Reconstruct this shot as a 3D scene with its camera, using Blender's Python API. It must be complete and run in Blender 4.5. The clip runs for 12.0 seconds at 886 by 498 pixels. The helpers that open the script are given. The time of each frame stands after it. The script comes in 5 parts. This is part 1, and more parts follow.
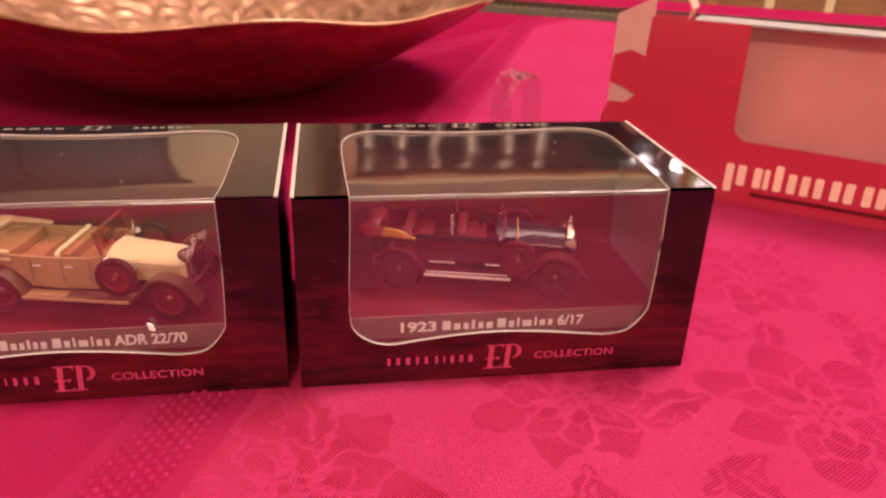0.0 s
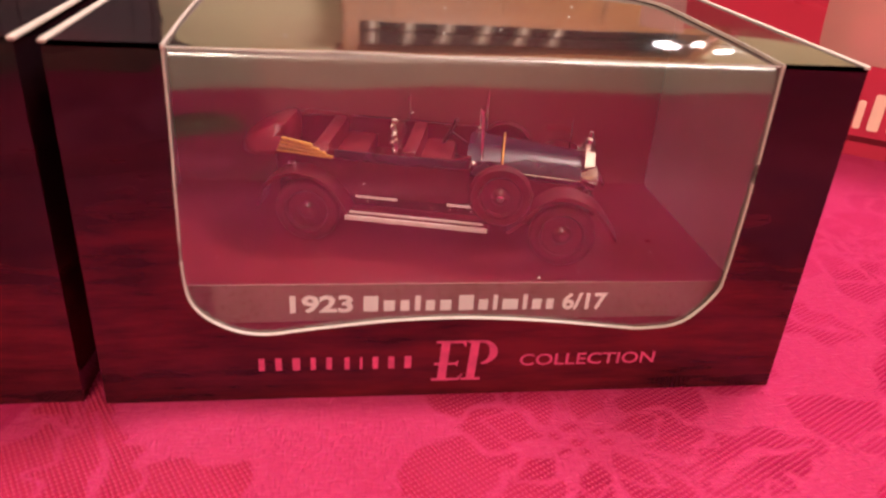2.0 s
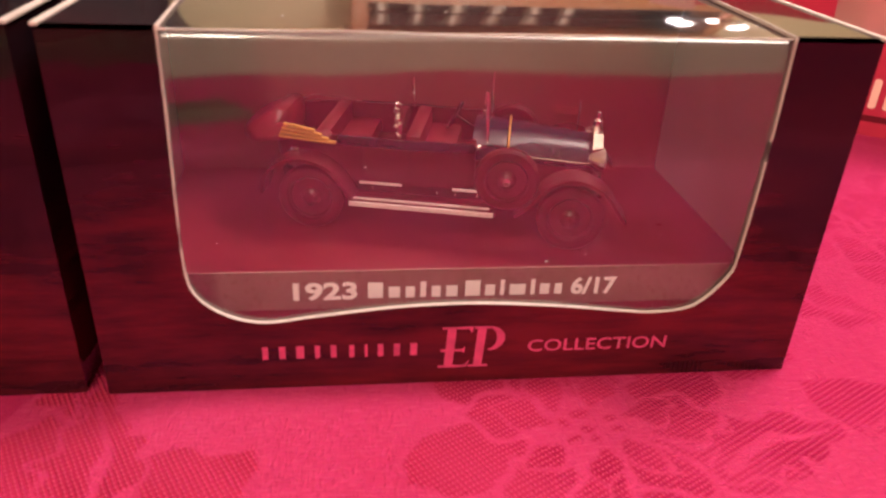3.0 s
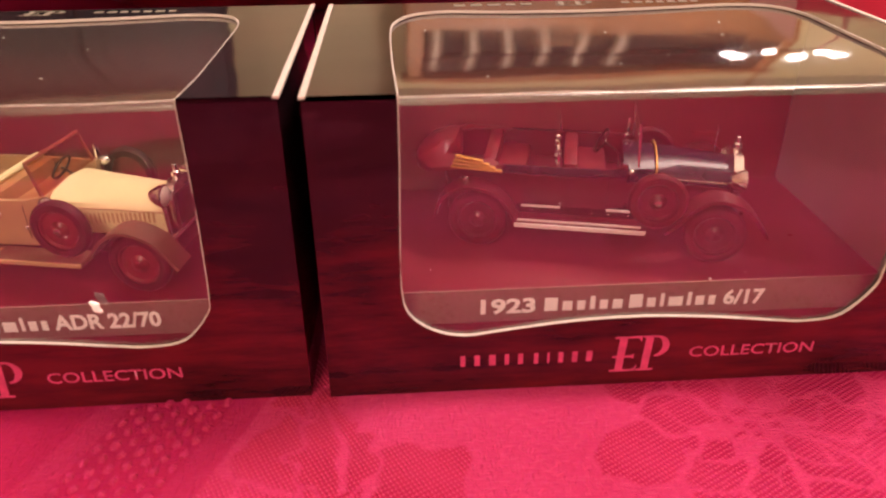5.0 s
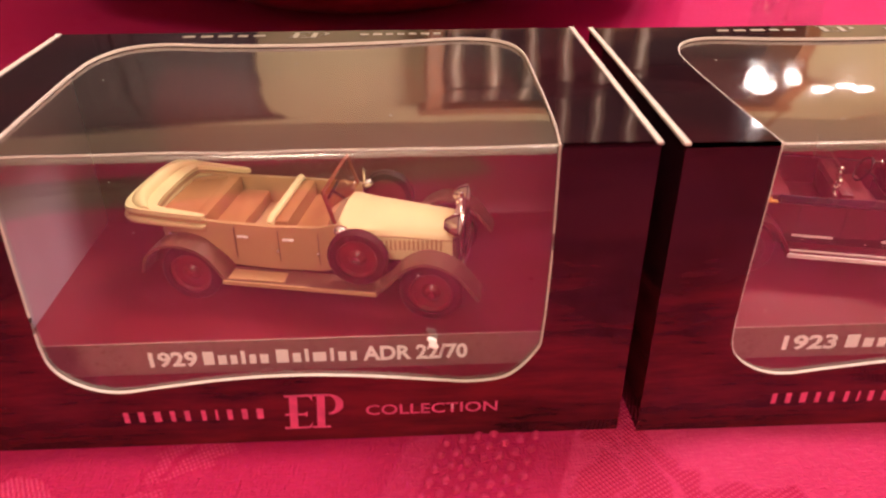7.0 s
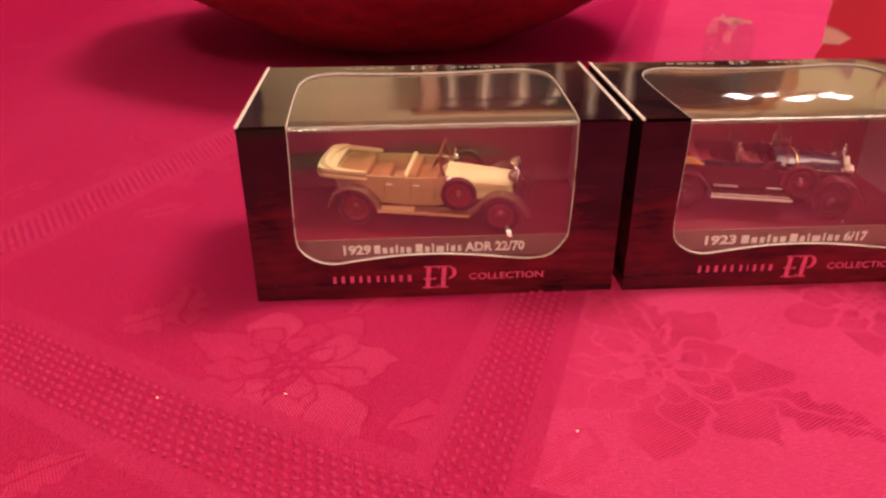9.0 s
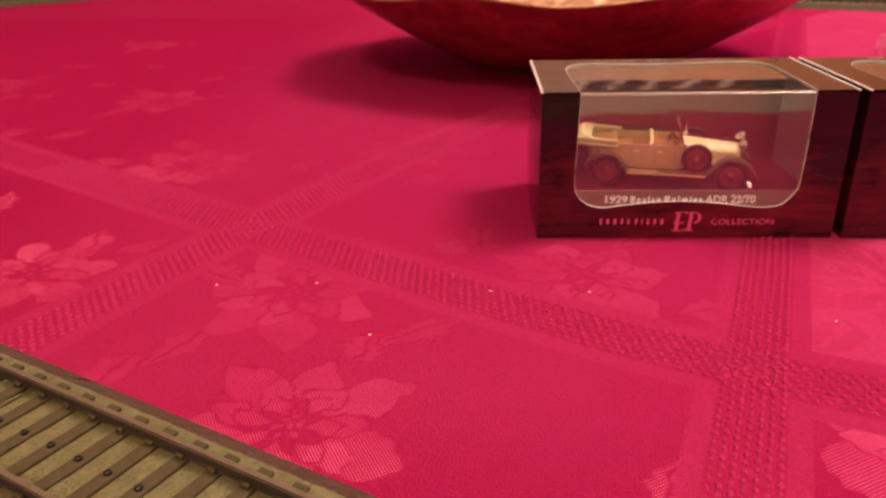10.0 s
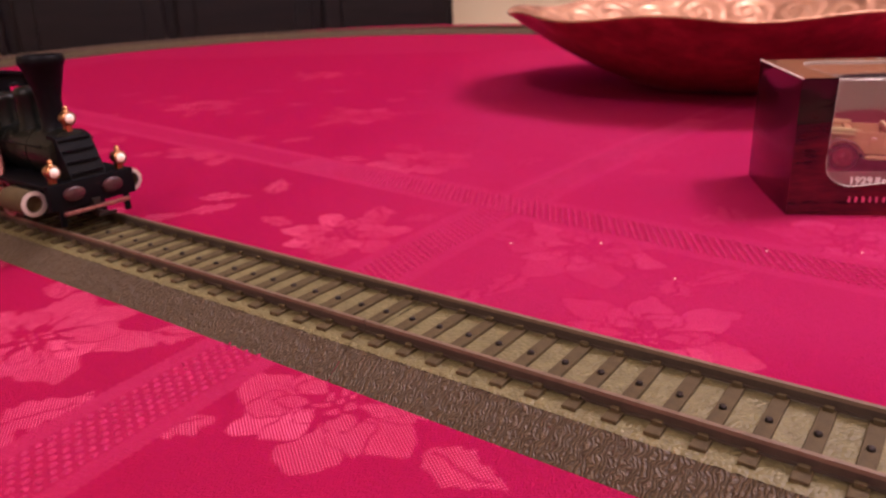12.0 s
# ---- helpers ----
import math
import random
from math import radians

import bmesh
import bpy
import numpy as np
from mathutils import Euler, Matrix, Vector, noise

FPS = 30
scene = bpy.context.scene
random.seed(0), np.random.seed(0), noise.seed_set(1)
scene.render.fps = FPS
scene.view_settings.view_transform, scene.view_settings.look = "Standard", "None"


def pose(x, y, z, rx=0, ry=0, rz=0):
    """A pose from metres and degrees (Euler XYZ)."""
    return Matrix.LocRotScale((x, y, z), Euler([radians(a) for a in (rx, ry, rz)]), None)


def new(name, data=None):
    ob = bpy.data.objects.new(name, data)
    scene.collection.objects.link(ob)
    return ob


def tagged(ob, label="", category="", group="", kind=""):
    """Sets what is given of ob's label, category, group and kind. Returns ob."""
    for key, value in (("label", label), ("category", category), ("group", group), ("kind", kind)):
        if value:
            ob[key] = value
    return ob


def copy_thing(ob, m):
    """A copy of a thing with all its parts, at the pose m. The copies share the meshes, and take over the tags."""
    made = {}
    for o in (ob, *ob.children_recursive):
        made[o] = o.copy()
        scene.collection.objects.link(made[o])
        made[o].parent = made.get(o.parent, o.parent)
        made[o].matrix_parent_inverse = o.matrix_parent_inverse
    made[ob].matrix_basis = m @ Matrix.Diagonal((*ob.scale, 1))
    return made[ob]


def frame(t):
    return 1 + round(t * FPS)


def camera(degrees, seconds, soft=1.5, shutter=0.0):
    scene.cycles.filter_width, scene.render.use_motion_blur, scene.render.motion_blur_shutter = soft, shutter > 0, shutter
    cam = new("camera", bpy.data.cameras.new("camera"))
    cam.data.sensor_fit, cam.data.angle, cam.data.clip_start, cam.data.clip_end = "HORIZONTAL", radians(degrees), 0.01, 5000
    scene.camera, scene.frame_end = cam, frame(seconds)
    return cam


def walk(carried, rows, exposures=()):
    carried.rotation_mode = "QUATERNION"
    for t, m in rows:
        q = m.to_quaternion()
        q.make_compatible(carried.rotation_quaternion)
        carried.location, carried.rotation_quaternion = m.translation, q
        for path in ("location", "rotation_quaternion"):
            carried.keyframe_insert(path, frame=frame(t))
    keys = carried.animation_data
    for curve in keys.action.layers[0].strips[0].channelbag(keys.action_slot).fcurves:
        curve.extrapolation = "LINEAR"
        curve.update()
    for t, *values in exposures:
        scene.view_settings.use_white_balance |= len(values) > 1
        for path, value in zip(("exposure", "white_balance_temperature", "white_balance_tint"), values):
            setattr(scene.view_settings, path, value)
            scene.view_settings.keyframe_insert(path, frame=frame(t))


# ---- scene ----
cam = camera(61.11, 12.0, soft=2.2)
cam.data.dof.use_dof, cam.data.dof.focus_distance, cam.data.dof.aperture_fstop = True, 0.115, 45.0
ROWS = [
    (0, 0.0068, 0.0281, 0.0860, -8.37, -24.97, -1.83),
    (0.2, 0.0058, 0.0470, 0.0809, -7.86, -26.51, -2.08),
    (0.5, 0.0165, 0.0647, 0.0783, -5.72, -27.54, -2.84),
    (1, 0.0205, 0.0762, 0.0672, -5.30, -26.42, -3.37),
    (1.5, 0.0223, 0.0801, 0.0584, -6.52, -26.59, -3.87),
    (2, 0.0252, 0.0815, 0.0550, -7.06, -27.48, -3.54),
    (2.5, 0.0263, 0.0828, 0.0533, -6.81, -28.22, -2.84),
    (2.7, 0.0264, 0.0825, 0.0533, -6.50, -28.01, -2.35),
    (4.3, 0.0203, 0.0827, 0.0592, -7.28, -29.62, -3.49),
    (4.5, 0.0185, 0.0794, 0.0603, -6.08, -28.36, -2.54),
    (5, 0.0100, 0.0753, 0.0631, -3.63, -29.37, 0.41),
    (5.5, -0.0070, 0.0779, 0.0643, -3.23, -31.87, 0.22),
    (6, -0.0153, 0.0782, 0.0633, -2.90, -29.32, 0.52),
    (6.5, -0.0232, 0.0828, 0.0672, -3.04, -30.27, 0.33),
    (7, -0.0278, 0.0807, 0.0686, -2.65, -30.58, 0.04),
    (7.2, -0.0317, 0.0771, 0.0704, -2.77, -30.53, 0.06),
    (8.8, -0.0421, 0.0214, 0.0849, -4.05, -28.77, -0.15),
    (9, -0.0482, 0.0097, 0.0858, -3.50, -27.79, 0.10),
    (9.5, -0.0723, -0.0165, 0.0810, -2.34, -25.76, -0.37),
    (10, -0.0949, -0.0370, 0.0798, 2.67, -23.90, 1.10),
    (10.5, -0.1106, -0.0537, 0.0740, 6.01, -21.69, 0.93),
    (11, -0.1302, -0.0694, 0.0741, 7.20, -21.46, 0.75),
    (11.5, -0.1405, -0.0712, 0.0708, 8.16, -20.44, 1.40),
    (12, -0.1454, -0.0716, 0.0695, 8.51, -20.07, 2.07),
]
EXPOSURES = [(0.0, -0.04, 6200, 17), (0.5, 0.18, 6050, 12), (2.3, 0.12, 5800, 8), (4.5, 0.10, 6250, 10), (6.5, 0.25, 6200, 11), (9.0, -0.02, 6600, 11), (9.6, -0.06, 6650, 12), (10.5, -0.10, 6300, 20), (12.0, -0.02, 5550, 31)]
walk(cam, [(t, pose(x, y, z, 90 + pitch, roll, yaw)) for t, x, y, z, yaw, pitch, roll in ROWS], EXPOSURES)

# ---- light: a warm pendant to one side of the table, a small chandelier further off ----
world = bpy.data.worlds.new("room_world")
scene.world = world
world.use_nodes = True
world.node_tree.nodes["Background"].inputs[0].default_value = (1.0, 0.82, 0.6, 1)
world.node_tree.nodes["Background"].inputs[1].default_value = 0.02

PENDANT = Vector((0.72, 0.52, 1.48))
GLOBE_R = 0.27
lamp_data = bpy.data.lights.new("pendant_light", "POINT")
lamp_data.shadow_soft_size, lamp_data.energy, lamp_data.color = GLOBE_R, 82.0, (1.0, 0.78, 0.76)
lamp_ob = new("pendant_light", lamp_data)
lamp_ob.location = PENDANT
# an unseen lamp added behind the camera, to brighten the front faces
second_data = bpy.data.lights.new("front_fill_light", "POINT")
second_data.shadow_soft_size, second_data.energy, second_data.color = 0.14, 58.0, (1.0, 0.74, 0.58)
SECOND = Vector((-0.35, -1.25, 1.38))
second_ob = new("front_fill_light", second_data)
second_ob.location = SECOND
CHANDELIER = Vector((1.22, 2.30, 0.78))

# ---- small tools ----
MM = 0.001


def part(name, bm, material, parent=None, label="", smooth=None, unit=1.0):
    """One mesh object, under a thing or a part. smooth: the angle in degrees up to which edges are shaded round."""
    if unit != 1.0:
        bm.transform(Matrix.Scale(unit, 4))
    bmesh.ops.recalc_face_normals(bm, faces=bm.faces)
    if smooth is not None:
        lim = radians(smooth)
        for f in bm.faces:
            f.smooth = True
        for e in bm.edges:
            e.smooth = len(e.link_faces) != 2 or e.calc_face_angle(0) < lim
    me = bpy.data.meshes.new(name)
    bm.to_mesh(me)
    bm.free()
    for m in material if isinstance(material, (list, tuple)) else [material]:
        me.materials.append(m)
    ob = new(name, me)
    ob.parent = parent
    if label:
        tagged(ob, label)
    return ob


def thing(name, m, label, category, group="", kind=""):
    ob = new(name)
    ob.empty_display_size = 0.01
    ob.matrix_world = m
    return tagged(ob, label, category, group, kind)


def box(bm, x0, x1, y0, y1, z0, z1, bevel=0.0, seg=2):
    vs = bmesh.ops.create_cube(bm, size=1, matrix=Matrix.LocRotScale(((x0 + x1) / 2, (y0 + y1) / 2, (z0 + z1) / 2), None, (x1 - x0, y1 - y0, z1 - z0)))["verts"]
    if bevel:
        es = list({e for v in vs for e in v.link_edges})
        bmesh.ops.bevel(bm, geom=es, offset=bevel, segments=seg, affect="EDGES", profile=0.6)
    return bm


def rod(bm, a, b, r0, r1=None, seg=16, caps=True):
    a, b = Vector(a), Vector(b)
    m = Matrix.Translation((a + b) / 2) @ (b - a).to_track_quat("Z", "Y").to_matrix().to_4x4()
    bmesh.ops.create_cone(bm, cap_ends=caps, segments=seg, radius1=r0, radius2=r0 if r1 is None else r1, depth=(b - a).length, matrix=m)
    return bm


def ball(bm, c, r, sx=1, sy=1, sz=1, seg=16, rings=10):
    bmesh.ops.create_uvsphere(bm, u_segments=seg, v_segments=rings, radius=r, matrix=Matrix.LocRotScale(c, None, (sx, sy, sz)))
    return bm


def lathe(bm, profile, m=None, seg=32, closed=False):
    """Turns a profile of (radius, height) round z."""
    m = m or Matrix()
    rings = []
    for r, z in profile:
        if r < 1e-9:
            rings.append([bm.verts.new(m @ Vector((0, 0, z)))])
        else:
            rings.append([bm.verts.new(m @ Vector((r * math.cos(2 * math.pi * k / seg), r * math.sin(2 * math.pi * k / seg), z))) for k in range(seg)])
    pairs = list(zip(rings, rings[1:])) + ([(rings[-1], rings[0])] if closed else [])
    for p, q in pairs:
        for k in range(seg):
            j = (k + 1) % seg
            vs = [p[k % len(p)], p[j % len(p)], q[j % len(q)], q[k % len(q)]]
            vs = [v for i, v in enumerate(vs) if v not in vs[:i]]
            if len(vs) > 2:
                bm.faces.new(vs)
    return bm


def loft(bm, rings, caps=True, ring_closed=True):
    """Skins rings of points that have equal counts."""
    rs = [[bm.verts.new(p) for p in ring] for ring in rings]
    n = len(rs[0])
    for p, q in zip(rs, rs[1:]):
        for k in range(n if ring_closed else n - 1):
            j = (k + 1) % n
            bm.faces.new((p[k], p[j], q[j], q[k]))
    if caps and ring_closed:
        bm.faces.new(rs[0][::-1])
        bm.faces.new(rs[-1])
    return bm


def prism(bm, pts, h, m=None):
    """A flat outline in x, y, raised by h in z; m places it."""
    m = m or Matrix()
    lo = [bm.verts.new(m @ Vector((x, y, 0))) for x, y in pts]
    hi = [bm.verts.new(m @ Vector((x, y, h))) for x, y in pts]
    top = bm.faces.new(hi)
    bot = bm.faces.new(lo[::-1])
    top.normal_update()
    bot.normal_update()
    n = len(pts)
    for k in range(n):
        bm.faces.new((lo[k], lo[(k + 1) % n], hi[(k + 1) % n], hi[k]))
    bmesh.ops.triangulate(bm, faces=[top, bot])
    return bm


def tube(bm, pts, r, seg=8, closed=False):
    pts = [Vector(p) for p in pts]
    n = len(pts)
    rings = []
    for i, p in enumerate(pts):
        a = pts[i - 1] if i or closed else p
        b = pts[(i + 1) % n] if i < n - 1 or closed else p
        q = (b - a).to_track_quat("Z", "Y")
        rings.append([p + q @ Vector((r * math.cos(2 * math.pi * k / seg), r * math.sin(2 * math.pi * k / seg), 0)) for k in range(seg)])
    if closed:
        rings.append(rings[0])
    loft(bm, rings, caps=not closed)
    if closed:
        bmesh.ops.remove_doubles(bm, verts=bm.verts, dist=r * 1e-3)
    return bm


def ribbon(bm, path, width, thick):
    """A bent strip: path of (x, z) in a plane, width along y, thick across."""
    n = len(path)
    rings = []
    for i, (x, z) in enumerate(path):
        x0, z0 = path[max(i - 1, 0)]
        x1, z1 = path[min(i + 1, n - 1)]
        d = Vector((x1 - x0, z1 - z0)).normalized() * thick / 2
        nx, nz = -d.y, d.x
        y0, y1 = width
        rings.append([(x + nx, y0, z + nz), (x + nx, y1, z + nz), (x - nx, y1, z - nz), (x - nx, y0, z - nz)])
    return loft(bm, rings)


def smooth_path(pts, n):
    """Points along a smooth curve through pts (2D or 3D)."""
    pts = [np.array(p, float) for p in pts]
    out = []
    for i in range(len(pts) - 1):
        p0, p1, p2, p3 = pts[max(i - 1, 0)], pts[i], pts[i + 1], pts[min(i + 2, len(pts) - 1)]
        for k in range(n):
            t = k / n
            out.append(tuple(0.5 * (2 * p1 + (p2 - p0) * t + (2 * p0 - 5 * p1 + 4 * p2 - p3) * t * t + (3 * p1 - p0 - 3 * p2 + p3) * t ** 3)))
    out.append(tuple(pts[-1]))
    return out


def lettering(text, height, material, name, parent, m, width=None, thick=0.00004, bold=0.0):
    """Raised letters, their height that of a capital; m places the lower left corner, x along the writing, z out of it."""
    cu = bpy.data.curves.new(name, "FONT")
    cu.offset = bold
    cu.body, cu.size, cu.extrude, cu.resolution_u = text, 1.0, 0.0, 3
    tmp = new(name, cu)
    me = bpy.data.meshes.new_from_object(tmp.evaluated_get(bpy.context.evaluated_depsgraph_get()))
    bpy.data.objects.remove(tmp)
    xs = [v.co.x for v in me.vertices]
    k = height / 0.69
    kx = width / (max(xs) - min(xs)) if width else k
    me.transform(m @ Matrix.Diagonal((kx, k, 1, 1)) @ Matrix.Translation((-min(xs), 0, thick)))
    me.name = name
    me.materials.append(material)
    ob = new(name, me)
    ob.parent = parent
    return ob


def bars(widths, height, gap, material, name, parent, m, width, thick=0.00004, low=()):
    """A row of plain upright bars that stands for a word; low: the bars of lesser height."""
    total = sum(widths) + gap * (len(widths) - 1)
    k = width / total
    x = 0
    for i, w in enumerate(widths):
        h = height * (0.70 if i in low else 1.0)
        part(name, prism(bmesh.new(), [(x * k, 0), ((x + w) * k, 0), ((x + w) * k, h), (x * k, h)], thick, m), material, parent)
        x += w + gap

# ---- materials ----
class Nodes:
    """A node material under construction."""

    def __init__(self, name):
        self.mat = bpy.data.materials.new(name)
        self.mat.use_nodes = True
        self.nt = self.mat.node_tree
        self.nt.nodes.clear()
        self.out = self.nt.nodes.new("ShaderNodeOutputMaterial")

    def add(self, kind, **inputs):
        n = self.nt.nodes.new("ShaderNode" + kind)
        for key, v in inputs.items():
            self.put(n, key, v)
        return n

    def put(self, n, key, v):
        sock = n.inputs[int(key[1:])] if key[0] == "i" and key[1:].isdigit() else n.inputs[key.replace("_", " ")]
        if isinstance(v, bpy.types.NodeSocket):
            self.nt.links.new(v, sock)
        elif isinstance(v, bpy.types.Node):
            self.nt.links.new(v.outputs[0], sock)
        elif isinstance(v, tuple) and len(v) == 3 and sock.type == "RGBA":
            sock.default_value = (*v, 1)
        else:
            sock.default_value = v

    def coords(self, scale=(1, 1, 1), turn=0.0, where="Object"):
        tc = self.add("TexCoord")
        mp = self.add("Mapping", Vector=tc.outputs[where])
        mp.inputs["Scale"].default_value = scale
        mp.inputs["Rotation"].default_value = (0, 0, turn)
        return mp.outputs[0]

    def noise(self, vec, scale, detail=4.0, rough=0.55):
        return self.add("TexNoise", Vector=vec, Scale=scale, Detail=detail, Roughness=rough).outputs[0]

    def ramp(self, fac, stops):
        r = self.add("ValToRGB", Fac=fac)
        el = r.color_ramp.elements
        while len(el) < len(stops):
            el.new(0.5)
        for e, (p, c) in zip(el, stops):
            e.position, e.color = p, (*c, 1) if isinstance(c, tuple) else (c, c, c, 1)
        return r.outputs[0]

    def math(self, op, a, b=0.0):
        n = self.nt.nodes.new("ShaderNodeMath")
        n.operation = op
        self.put(n, "i0", a)
        self.put(n, "i1", b)
        return n.outputs[0]

    def mix(self, fac, a, b):
        n = self.nt.nodes.new("ShaderNodeMix")
        n.data_type = "RGBA"
        self.put(n, "i0", fac)
        self.put(n, "i6", a)
        self.put(n, "i7", b)
        return n.outputs[2]

    def bump(self, height, strength, distance, normal=None):
        n = self.add("Bump", Height=height, Strength=strength, Distance=distance)
        if normal is not None:
            self.put(n, "Normal", normal)
        return n.outputs[0]

    def done(self, shader):
        self.nt.links.new(shader.outputs[0], self.out.inputs[0])
        return self.mat


def plain(name, colour, rough=0.5, metal=0.0, vary=0.15, scale=300.0, relief=0.0, coat=0.0, spec=0.5):
    """Paint, plastic, card or metal with slight unevenness of colour and gloss."""
    n = Nodes(name)
    v = n.coords()
    big, fine = n.noise(v, scale, 3), n.noise(v, scale * 7, 2)
    c = n.mix(n.ramp(big, [(0.3, 0.0), (0.7, 1.0)]), tuple(max(0, x * (1 - vary)) for x in colour), tuple(min(1, x * (1 + vary)) for x in colour))
    b = n.add("BsdfPrincipled", Base_Color=c, Metallic=metal)
    n.put(b, "Roughness", n.ramp(fine, [(0.2, max(0.02, rough * 0.8)), (0.8, min(1, rough * 1.2))]))
    n.put(b, "Coat Weight", coat)
    n.put(b, "Specular IOR Level", spec)
    if relief:
        n.put(b, "Normal", n.bump(fine, relief, 0.0002))
    return n.done(b)


def glow(name, colour, strength):
    n = Nodes(name)
    return n.done(n.add("Emission", Color=colour, Strength=strength))


def clear_film(name, tint=(0.88, 0.82, 0.80), ripple=0.11, ior=1.55, scale=45.0, haze=0.024, gloss=2.9, rough=0.08):
    """Thin clear plastic: see-through, with the gloss of its two faces."""
    n = Nodes(name)
    v = n.coords()
    wav = n.add("TexNoise", Vector=v, Scale=scale, Detail=1.0).outputs[0]
    nor = n.bump(wav, ripple, 0.004)
    facing = n.add("LayerWeight", Blend=0.5, Normal=nor).outputs[1]
    f0 = gloss * ((ior - 1) / (ior + 1)) ** 2
    fac = n.math("ADD", f0, n.math("MULTIPLY", n.math("POWER", facing, 3.0), 0.86 - f0))
    gl = n.add("BsdfGlossy", Color=(0.95, 0.93, 0.9), Roughness=rough, Normal=nor)
    tr = n.add("BsdfTransparent", Color=tint)
    clear = n.add("MixShader", i0=fac, i1=tr, i2=gl)
    # faint diffuse veil: some scuffing, and the hazy reflections put into the film
    veil = n.add("AddShader", i0=n.add("BsdfDiffuse", Color=(0.5, 0.47, 0.45)), i1=n.add("BsdfTranslucent", Color=(0.4, 0.38, 0.36)))
    return n.done(n.add("MixShader", i0=haze, i1=clear, i2=veil))


def cloth_material(name, style):
    """Red damask. style: 'field' (weave and motif come from the sheet's own values), 'plain' or 'dots'."""
    n = Nodes(name)
    v = n.coords()
    big = n.noise(v, 9.0, 3)
    mid = n.noise(v, 55.0, 4)
    light, dark = (0.425, 0.0370, 0.082), (0.250, 0.0085, 0.0155)
    if style == "field":
        at = n.add("Attribute")
        at.attribute_name = "weave"
        am = n.add("Attribute")
        am.attribute_name = "motif"
        ast = n.add("Attribute")
        ast.attribute_name = "stripe"
        ap = n.add("Attribute")
        ap.attribute_name = "panel"
        k, motif, striped, panel = at.outputs["Fac"], am.outputs["Fac"], ast.outputs["Fac"], ap.outputs["Fac"]
    else:
        striped, panel = 0.0, 0.0
        k, motif = (0.12, 0.0) if style == "plain" else (0.68, 0.0)
    col = n.mix(k, dark, light)
    wear = n.math("ADD", n.math("MULTIPLY", big, 0.5), n.math("MULTIPLY", mid, 0.35))
    col = n.mix(n.ramp(wear, [(0.34, 0.0), (0.52, 1.0)]), n.mix(0.36, col, (0.29, 0.005, 0.011)), col)
    # threads: fine crossed ribs in the ground, slanting twill lines in the motifs
    vm = n.coords(turn=radians(62))
    rib = n.ramp(n.noise(n.coords(scale=(800, 4000, 1), turn=radians(8)), 1.0, 2), [(0.34, 0.0), (0.66, 1.0)])
    cross = n.ramp(n.noise(n.coords(scale=(3000, 800, 1), turn=radians(8)), 1.0, 2), [(0.34, 0.0), (0.66, 1.0)])
    twill = n.add("TexWave", Vector=vm, Scale=620.0, Distortion=1.2, Detail=2.0)
    twill.bands_direction = "Y"
    cross2 = n.add("TexWave", Vector=vm, Scale=500.0, Distortion=1.0, Detail=1.0)
    cross2.bands_direction = "X"
    hg = n.math("ADD", n.math("MULTIPLY", rib, 0.6), n.math("MULTIPLY", cross, 0.4))
    hm = n.math("ADD", n.math("MULTIPLY", twill.outputs[0], 0.7), n.math("MULTIPLY", cross2.outputs[0], 0.3))
    h = n.math("ADD", n.math("MULTIPLY", hg, n.math("SUBTRACT", 1.0, motif)), n.math("MULTIPLY", hm, motif))
    # lighter floats that run along the threads of the satin ground
    vs = n.coords(scale=(520, 4200, 1), turn=radians(8))
    streak = n.math("MULTIPLY", n.ramp(n.noise(vs, 1.0, 3, 0.6), [(0.50, 0.0), (0.68, 1.0)]), n.math("MULTIPLY", n.math("SUBTRACT", 1.0, motif), n.math("MULTIPLY", k, 0.34)))
    col = n.mix(streak, col, (0.58, 0.095, 0.180))
    # single bright stitches in rows on the darker leaves
    cells = n.math("MAXIMUM", cross2.outputs[0], n.math("MULTIPLY", striped, 0.8))
    stitch = n.math("MULTIPLY", twill.outputs[0], cells)
    stitch = n.math("MULTIPLY", n.ramp(stitch, [(0.40, 0.0), (0.60, 1.0)]), n.math("MULTIPLY", motif, n.math("SUBTRACT", 0.95, n.math("MULTIPLY", panel, 0.58))))
    col = n.mix(stitch, col, (0.74, 0.125, 0.225))
    # shade in the hollows between the threads, put into the colour
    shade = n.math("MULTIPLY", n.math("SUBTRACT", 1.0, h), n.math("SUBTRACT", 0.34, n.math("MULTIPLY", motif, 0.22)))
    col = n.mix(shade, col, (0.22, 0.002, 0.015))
    nor = n.bump(n.math("ADD", h, n.math("MULTIPLY", motif, 0.5)), 1.0, 0.00033)
    nor = n.bump(mid, 0.35, 0.0012, nor)
    b = n.add("BsdfPrincipled", Base_Color=col, Normal=nor)
    n.put(b, "Roughness", n.math("SUBTRACT", 0.50, n.math("MULTIPLY", k, 0.08)))
    n.put(b, "Specular IOR Level", 0.0)
    n.put(b, "Sheen Weight", 0.06)
    n.put(b, "Sheen Roughness", 0.4)
    n.put(b, "Sheen Tint", (1.0, 0.0, 0.72, 1.0))
    # the silky magenta lustre of the dyed threads
    lustre = n.add("BsdfGlossy", Color=(0.046, 0.0020, 0.048), Roughness=0.46, Normal=nor)
    return n.done(n.add("AddShader", i0=b, i1=lustre))


